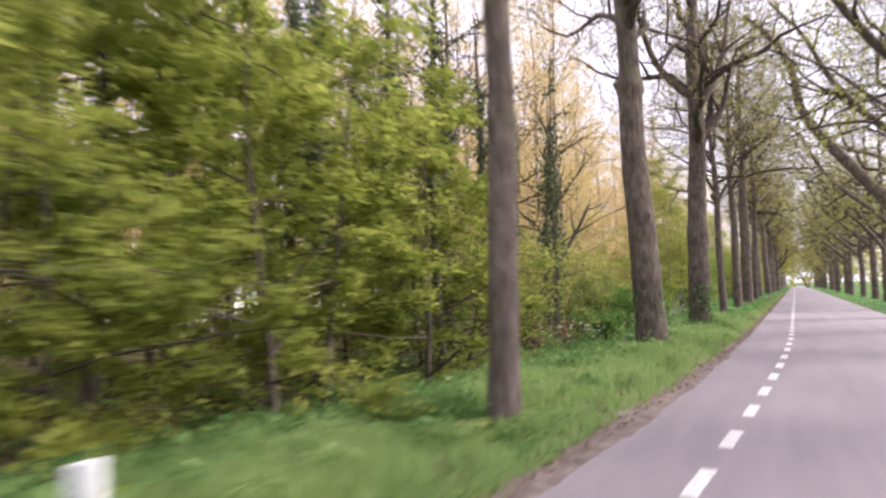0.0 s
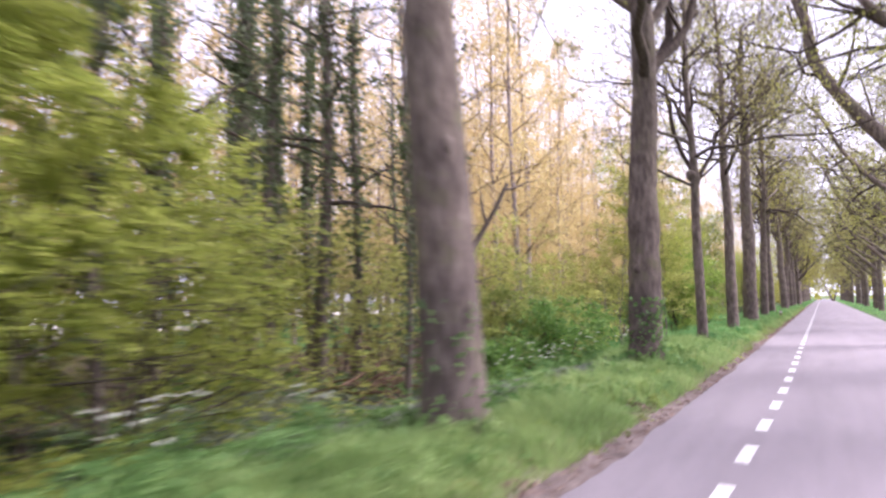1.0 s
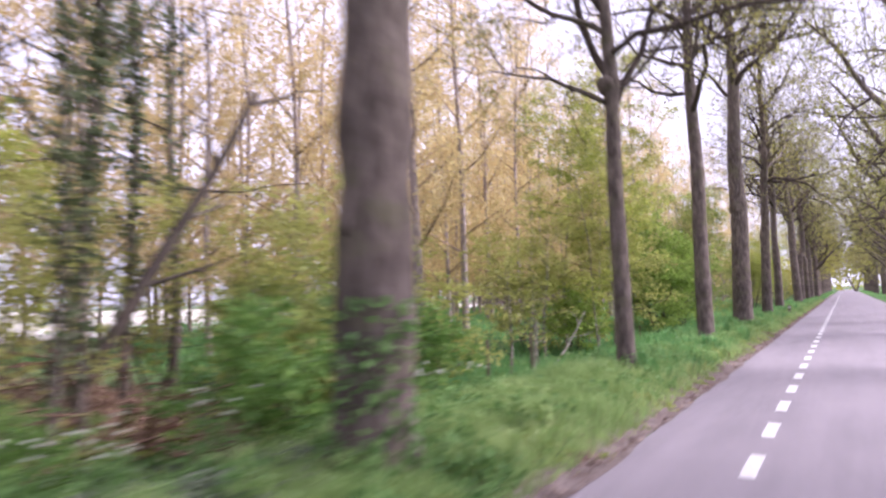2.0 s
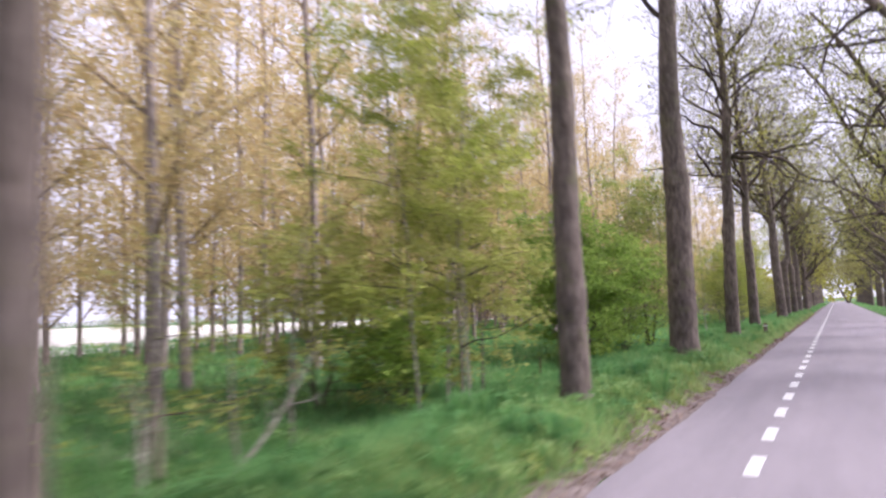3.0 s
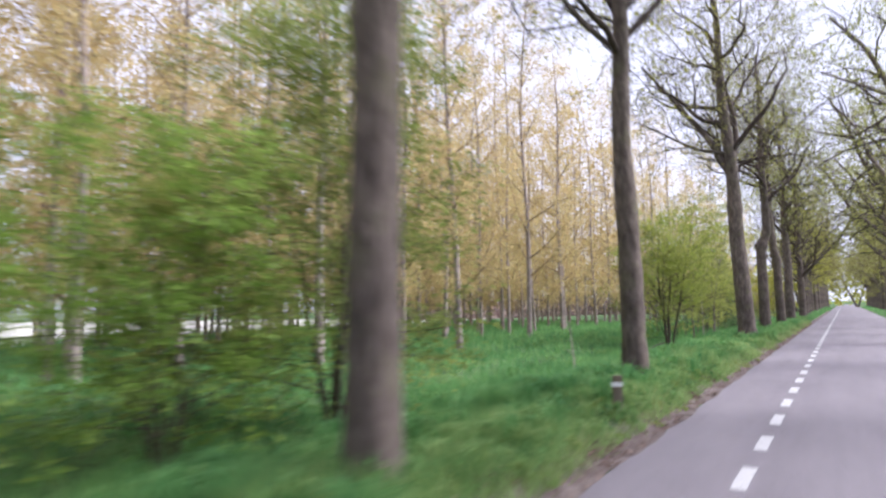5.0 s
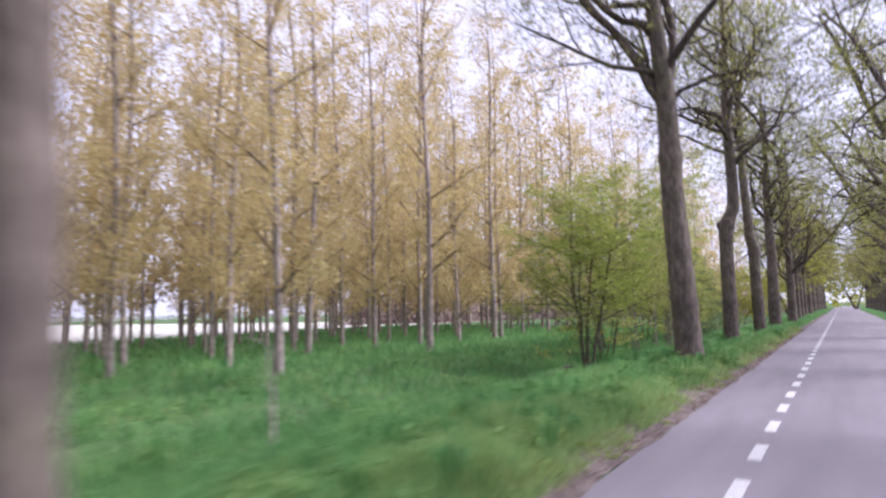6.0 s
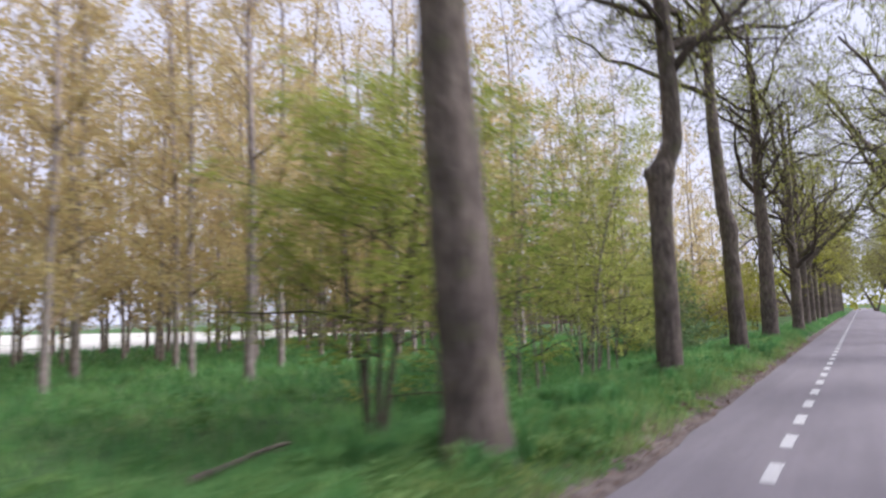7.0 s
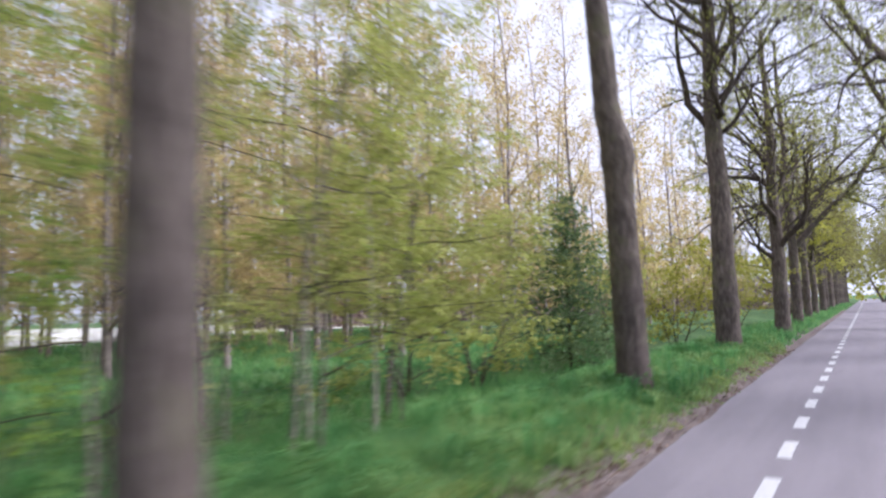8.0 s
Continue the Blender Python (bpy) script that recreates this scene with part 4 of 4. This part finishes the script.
mounds("meadow_weeds", 37, [(150, -16, -5.4, 26, 112, 0.5, 0.34, 60)], 0.11, LEAF_HERB, "taller broad-leaved plants in the meadow", "weeds")


def blades(name, seed, regions, mat, label):
    r = np.random.default_rng(seed)
    pts, hs, ws = [], [], []
    for n, x0, x1, y0, y1, h, w, power in regions:
        px = x1 - (x1 - x0) * r.random(n) ** power
        py = r.uniform(y0, y1, n)
        px = px + bend(py)
        patch = 0.75 + 0.5 * np.sin(px * 1.7 + np.sin(py * 0.8)) * np.sin(py * 1.1 + px * 0.4) + 0.4 * np.sin(px * 4.3 + py * 0.7) * np.sin(py * 3.7 - px) + 0.4 * r.random(n)
        patch = patch * (1 - 0.55 * smooth(-0.75, 0.0, px - bend(py) - LEFT_EDGE))
        pts.append(np.stack([px, py, ground_z(px, py) - 0.01], -1))
        hs.append(h * patch.clip(0.22, 1.9))
        ws.append(np.full(n, w))
    p, h, w = np.concatenate(pts), np.concatenate(hs), np.concatenate(ws)
    n = len(p)
    a = r.uniform(0, 6.283, n)
    side = np.stack([np.cos(a), np.sin(a), np.zeros(n)], -1) * w[:, None] * 0.5
    tip = p + np.stack([r.normal(size=n) * 0.35 * h, r.normal(size=n) * 0.35 * h, h], -1)
    v = np.stack([p - side, p + side, tip], 1).reshape(-1, 3)
    return tagged(new(name, mesh_of(name, v, np.arange(3 * n).reshape(-1, 3), mat)), label, "grass", kind="stuff")


blades("grass", 41, [(38000, -10.0, -6.0, 24, 112, 0.32, 0.03, 1.0), (60000, -34, -10.0, 24, 125, 0.32, 0.06, 1.0),
                     (20000, -56, -32, 40, 140, 0.32, 0.10, 1.0), (14000, -6.5, -2.65, 112, 230, 0.32, 0.06, 1.0)], GRASS, "long fresh green grass in the meadow")
blades("bank_grass", 44, [(19000, -4.2, -2.55, -10, 5, 0.28, 0.022, 0.9), (5000, -5.2, -4.0, -10, 5, 0.3, 0.022, 1.0), (17000, -4.2, -2.6, 5, 15, 0.27, 0.022, 0.9), (15000, -5.2, -2.6, 15, 24, 0.30, 0.022, 0.9), (26000, -4.9, -2.6, 24, 112, 0.27, 0.022, 1.15), (12000, -4.3, -2.6, 42, 72, 0.27, 0.022, 1.1)], GRASS_VERGE, "light green uneven grass on the bank of the verge")
blades("long_grass", 46, [(74000, -6.2, -2.9, 24, 112, 0.28, 0.022, 0.9)], GRASS, "long deep green grass on the bank of the verge")


def tussocks(name, seed, rows, mat, label):
    """Arching clumps of long grass, each clump from one foot."""
    r = np.random.default_rng(seed)
    out = []
    for count, x0, x1, y0, y1, high, per in rows:
        cx, cy = r.uniform(x0, x1, count), r.uniform(y0, y1, count)
        cx = cx + bend(cy)
        h = np.repeat(high * r.uniform(0.55, 1.35, count), per)
        n = count * per
        a, out_w = r.uniform(0, 6.283, n), r.random(n) ** 0.7
        foot = np.stack([np.repeat(cx, per) + np.cos(a) * out_w * 0.10, np.repeat(cy, per) + np.sin(a) * out_w * 0.10], -1)
        foot = np.concatenate([foot, ground_z(foot[:, 0], foot[:, 1])[:, None] - 0.01], 1)
        way = np.stack([np.cos(a), np.sin(a), np.zeros(n)], -1)
        side = np.stack([-np.sin(a), np.cos(a), np.zeros(n)], -1) * 0.011
        mid = foot + way * (0.28 * h * out_w)[:, None] + np.array([0, 0, 1.0]) * (0.72 * h)[:, None]
        tip = foot + way * (0.75 * h * (0.25 + out_w))[:, None] + np.array([0, 0, 1.0]) * (h * (1.0 - 0.45 * out_w))[:, None]
        out.append(np.stack([foot - side, foot + side, mid + side * 0.8, mid - side * 0.8, tip], 1))
    v = np.concatenate(out)
    i = np.arange(len(v))[:, None] * 5
    return tagged(new(name, mesh_of(name, v.reshape(-1, 3), [i + np.array([[0, 1, 2, 3]]), i + np.array([[3, 2, 4]])], mat)), label, "grass", kind="stuff")


tussocks("grass_tussocks", 47, [(420, -5.6, -3.0, 24, 112, 0.46, 34), (90, -9.5, -5.6, 26, 100, 0.5, 30)], GRASS, "arching tussocks of long green grass on the bank")
tussocks("pale_tussocks", 48, [(130, -4.6, -2.9, -9, 24, 0.40, 34), (190, -4.3, -2.8, 24, 112, 0.32, 28)], GRASS_VERGE, "light green tussocks beside the shoulder")
blades("dry_track", 49, [(1500, -8.0, -7.2, 73, 80, 0.16, 0.02, 1.0)], LITTER, "bleached trampled grass along the dip")
blades("verge_grass", 43, [(26000, -3.45, -2.5, -10, 112, 0.13, 0.018, 0.8), (12000, -4.6, -3.2, -10, 27, 0.24, 0.02, 1.4), (15000, -4.2, -3.1, 27, 112, 0.24, 0.02, 1.3)], GRASS_PALE, "short yellow-green grass beside the shoulder")
blades("dry_stalks", 45, [(5000, -3.1, -2.6, -10, 112, 0.22, 0.012, 0.8)], LITTER, "bleached dry grass stalks over the shoulder")
blades("grass_far_verge", 42, [(14000, 3.7, 9.0, 40, 260, 0.3, 0.06, 1.0)], GRASS, "green grass along the far verge")

r = np.random.default_rng(51)
px, py = LEFT_EDGE + 0.04 - np.abs(r.normal(size=9000)) * 0.36, r.uniform(-10, 112, 9000)
px = px + bend(py)
tagged(new("leaf_litter", leaf_mesh("leaf_litter", r, np.stack([px, py, np.maximum(ground_z(px, py), 0.0) + 0.02 + 0.02 * r.random(9000)], -1), 0.05, LITTER, 0.75)),
       "dry brown leaves along the asphalt edge", "leaf litter", kind="stuff")
px, py = r.uniform(-15, -5, 9000), r.uniform(-9, 23, 9000)
tagged(new("woodland_litter", leaf_mesh("woodland_litter", r, np.stack([px, py, ground_z(px, py) + 0.07 + 0.03 * r.random(9000)], -1), 0.09, LITTER, 0.75)),
       "dry brown leaves on the woodland floor", "leaf litter", kind="stuff")


def make_parsley(seed, x, y, height):
    r = np.random.default_rng(seed)
    root = empty_at("cow_parsley", x, y, float(ground_z(x, y)))
    low = []
    for k in range(7):
        a = k * 0.9 + r.uniform(-0.4, 0.4)
        b = bough(r, (0, 0, 0), (0.28 * math.cos(a), 0.28 * math.sin(a), 1), height * r.uniform(0.75, 1.0), 4, 0.06, 0.02)
        t = Tubes()
        t.add(b, np.linspace(0.008, 0.003, 5), 4)
        stalk = piece("stalk", t.mesh("stalk", LEAF_HERB), root)
        ra = np.linspace(0, 6.283, 17)[:-1]
        rim = (0.024 + 0.013 * (np.arange(16) % 2) + 0.004 * r.normal(size=16))
        ring = np.stack([np.cos(ra) * rim, np.sin(ra) * rim, -0.012 + 0.008 * r.normal(size=16)], -1)
        inner = np.stack([np.cos(ra) * 0.015, np.sin(ra) * 0.015, 0.006 * r.normal(size=16)], -1)
        kk = np.arange(16)
        kn = (kk + 1) % 16
        plate = [np.stack([kk, kn, 16 + kn, 16 + kk], -1), np.stack([16 + kk, 16 + kn, np.full(16, 32)], -1)]
        piece("umbel", mesh_of("umbel", np.concatenate([ring, inner, [[0, 0, 0.012]]]) + b[-1], plate, BLOSSOM), stalk, "flat white flower head")
        low.append(b[:4])
    piece("foliage", leaf_mesh("foliage", r, along(r, low, 130, 0.10, 0.0), 0.085, LEAF_HERB, 0.5, 0.5), root, "ferny green leaves")
    return tagged(root, "flowering cow parsley with flat white heads", "wildflower", "cow parsley in the verge")


for i, (x, y) in enumerate([(-5.4, 13.4), (-5.7, 14.0), (-5.3, 14.5), (-5.9, 15.0), (-5.1, 15.5), (-5.6, 12.2), (-5.1, 5.8), (-5.7, 4.6), (-4.8, 17.8), (-5.0, 19.0), (-5.7, 21.6), (-4.7, 3.4)]):
    make_parsley(1000 + i, x, y, 0.75 + 0.3 * ((i * 37) % 10) / 10)


def make_dead_branch(seed, x, y, length, radius, turn, tilt, mat, label, name="dead_branch"):
    r = np.random.default_rng(seed)
    root = empty_at(name, x, y, float(ground_z(x, y)) + 0.02)
    a, e = radians(turn), radians(tilt)
    b = bough(r, (0, 0, radius * 0.6), (math.cos(a) * math.cos(e), math.sin(a) * math.cos(e), math.sin(e)), length, 7, 0.07, 0.0)
    b[:, 2] = np.maximum(b[:, 2], radius * 0.6)
    t = Tubes()
    t.add(b, np.linspace(radius, radius * 0.4, 8), 8, 0.06, r)
    twigs = branch_out(r, Tubes(), b, np.linspace(radius, radius * 0.4, 8), [(4, length * 0.3, 45, 0.15, 0.02, 3, 4)], 0.3)
    for line in twigs:
        tw = Tubes()
        tr = np.linspace(radius * 0.34, 0.005, len(line))
        tw.add(line, tr, 5)
        branch_out(r, tw, line, tr, [(2, length * 0.12, 45, 0.2, 0.0, 2, 3)], 0.3)
        piece("offshoot", tw.mesh("offshoot", mat), root)
    piece("limb", t.mesh("limb", mat), root)
    return tagged(root, label, "branch")


for i, (x, y, ln, rad, turn, tilt) in enumerate([(-9.3, 14.4, 2.2, 0.05, 20, 14), (-9.4, 12.8, 2.7, 0.06, 100, 10), (-7.7, 15.2, 1.8, 0.04, 160, 16), (-9.9, 15.5, 2.4, 0.05, 60, 12), (-8.6, 14.4, 1.7, 0.045, 240, 18),
                                                 (-7.2, 8.0, 1.7, 0.04, 40, 10), (-8.5, 11.2, 2.2, 0.05, 320, 8), (-8.0, 14.0, 2.0, 0.05, 75, 25), (-7.9, 12.4, 1.6, 0.04, 190, 20)]):
    make_dead_branch(1100 + i, x, y, ln, rad, turn, tilt, DEAD_WOOD, "fallen brown branch on the woodland floor")


def brush_heap(seed, x, y, wide, deep, high, count):
    """A tangle of dead sticks, one thing past counting."""
    r = np.random.default_rng(seed)
    t = Tubes()
    for _ in range(count):
        px, py = x + r.normal() * wide * 0.5, y + r.normal() * deep * 0.5
        a, e = r.uniform(0, 6.283), r.normal() * 0.45 + 0.15
        ln, rad = r.uniform(0.5, 1.9), r.uniform(0.008, 0.035)
        top = high * max(0.1, 1 - ((px - x) / wide) ** 2) * r.random()
        b = bough(r, (px, py, float(ground_z(px, py)) + 0.05 + top), (math.cos(a) * math.cos(e), math.sin(a) * math.cos(e), math.sin(e)), ln, 4, 0.13, -0.02)
        b[:, 2] = np.maximum(b[:, 2], ground_z(b[:, 0], b[:, 1]) + 0.02)
        t.add(b, np.linspace(rad, rad * 0.4, 5), 4)
    return tagged(new("brush_heap", t.mesh("brush_heap", DEAD_WOOD)), "heap of dead brown branches at the wood's edge", "brush heap", kind="stuff")


brush_heap(1150, -12.6, 18.2, 3.4, 1.0, 1.0, 170)
brush_heap(1151, -10.4, 17.9, 1.6, 0.8, 0.8, 80)
brush_heap(1152, -9.2, 12.6, 1.4, 1.0, 0.5, 60)
make_dead_branch(1120, -11.6, 17.6, 6.6, 0.15, 22, 56, OAK_BARK, "dead trunk leaning across the wood's edge", "leaning_trunk")
make_dead_branch(1124, -9.25, 17.05, 1.0, 0.09, 160, 68, DEAD_WOOD, "broken pinkish-brown stem rising from the undergrowth", "broken_stem")
make_dead_branch(1125, -8.75, 17.15, 1.0, 0.08, 150, 58, DEAD_WOOD, "broken pinkish-brown stem rising from the undergrowth", "broken_stem")
make_dead_branch(1121, -8.55, 79.05, 1.5, 0.07, 40, 14, OAK_BARK, "short broken grey-brown branch in the long grass")
make_dead_branch(1123, -7.45, 29.16, 2.1, 0.042, 52, 52, PALE_STEM, "thin snapped birch stem leaning in the grass")
make_dead_branch(1127, -7.32, 27.75, 1.6, 0.045, 10, 87, PALE_STEM, "bare pale sapling in the long grass", "sapling")


def make_post(name, x, y, width, depth, height, slope, mat, label, band=None):
    root = empty_at(name, x, y, float(ground_z(x, y)) - 0.05, 20)
    bm = bmesh.new()
    bmesh.ops.create_cube(bm, size=1)
    for v in bm.verts:
        v.co = Vector((v.co.x * width, v.co.y * depth, (v.co.z + 0.5) * height))
        if v.co.z > 0.1:
            v.co.z += slope * v.co.x / width
    bmesh.ops.bevel(bm, geom=bm.edges[:], offset=0.012, segments=2, affect="EDGES")
    part("shaft", bm, mat, root)
    if band:
        bm = bmesh.new()
        bmesh.ops.create_cube(bm, size=1)
        for v in bm.verts:
            v.co = Vector((v.co.x * (width + 0.008), v.co.y * (depth + 0.008), height * 0.8 + v.co.z * 0.07))
        bmesh.ops.bevel(bm, geom=bm.edges[:], offset=0.003, segments=1, affect="EDGES")
        part("band", bm, band, root, "pale band round the post")
    return tagged(root, label, "post")


make_post("marker_post", -4.62, -7.18, 0.19, 0.12, 0.73, 0.03, POST_WHITE, "white plastic marker post with a slanted top")
make_post("bollard", -3.12, 57.5, 0.15, 0.14, 0.66, 0.0, POST_WOOD, "short weathered wooden bollard with a pale band", POST_WHITE)
for sx, sy, sh in ((-8.36, 27.15, 0.95), (-7.53, 28.12, 1.05)):
    make_post("stake", sx, sy, 0.085, 0.085, sh + 0.25, 0.01, POST_WOOD, "weathered brown wooden stake in the grass")
make_post("stake", -8.4, 42.6, 0.05, 0.05, 0.80, 0.0, DEAD_WOOD, "thin rust-brown stake in the grass")

make_dead_branch(1128, -7.2, 66.8, 1.8, 0.04, 200, 89, PALE_STEM, "bare pale sapling standing in the long grass", "sapling")
make_dead_branch(1125, -9.3, 17.2, 0.75, 0.11, 200, 66, DEAD_WOOD, "broken stump beside the leaning trunk", "stump")
make_dead_branch(1126, -9.0, 17.5, 0.8, 0.10, 330, 58, DEAD_WOOD, "broken stump with a pale snapped top", "stump")

# brushwood that closes the back of the plantation and of the wood
r = np.random.default_rng(60)


def thicket(name, n, line, deep, high, size, mat, label):
    """Twiggy brush along a line in plan, uneven in height."""
    line = np.asarray(line, float)
    at = r.random(n) * (len(line) - 1)
    px = np.interp(at, np.arange(len(line)), line[:, 0]) + r.normal(size=n) * deep
    py = np.interp(at, np.arange(len(line)), line[:, 1]) + r.normal(size=n) * deep
    top = high * (0.7 + 0.3 * np.sin(px * 0.31 + 0.2 * py) * np.sin(py * 0.23) + 0.15 * np.sin(py * 1.1))
    return tagged(new(name, leaf_mesh(name, r, np.stack([px, py, ground_z(px, py) + r.random(n) ** 1.2 * top], -1), size, mat, 0.1, 0.35, simple=True)), label, "thicket", kind="stuff")


thicket("thicket", 26000, [(-70, 146), (-62, 158), (-50, 190), (-34, 215), (-14, 226)], 2.6, 6.0, 0.75, BRUSH, "lilac-brown brushwood behind the poplars")
thicket("wood_edge", 16000, [(-34, -40), (-36, -10), (-37, 8), (-34, 18)], 2.5, 13.0, 0.6, LEAF_OLIVE, "hazy green wood behind the young beeches")
# hedge line far beyond the field, distance haze painted into its leaf colour
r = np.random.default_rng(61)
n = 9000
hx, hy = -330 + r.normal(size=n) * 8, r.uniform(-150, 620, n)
tagged(new("far_hedge", leaf_mesh("far_hedge", r, np.stack([hx, hy, r.random(n) ** 0.8 * (2.4 + 1.4 * np.sin(hy * 0.05) * np.sin(hy * 0.013))], -1), 1.5, LEAF_HAZED, 0.2)),
       "distant hedge beyond the field with haze painted into its leaves", "hedge", kind="stuff")
n = 14000
wx, wy = r.uniform(-140, 150, n), 318 + r.normal(size=n) * 9
tagged(new("far_wood", leaf_mesh("far_wood", r, np.stack([wx, wy, r.random(n) ** 0.75 * (15 + 4 * np.sin(wx * 0.11) * np.sin(wx * 0.037 + 1))], -1), 1.3, LEAF_YELLOW, 0.2)),
       "yellow-green wood closing the far end of the lane", "wood", kind="stuff")
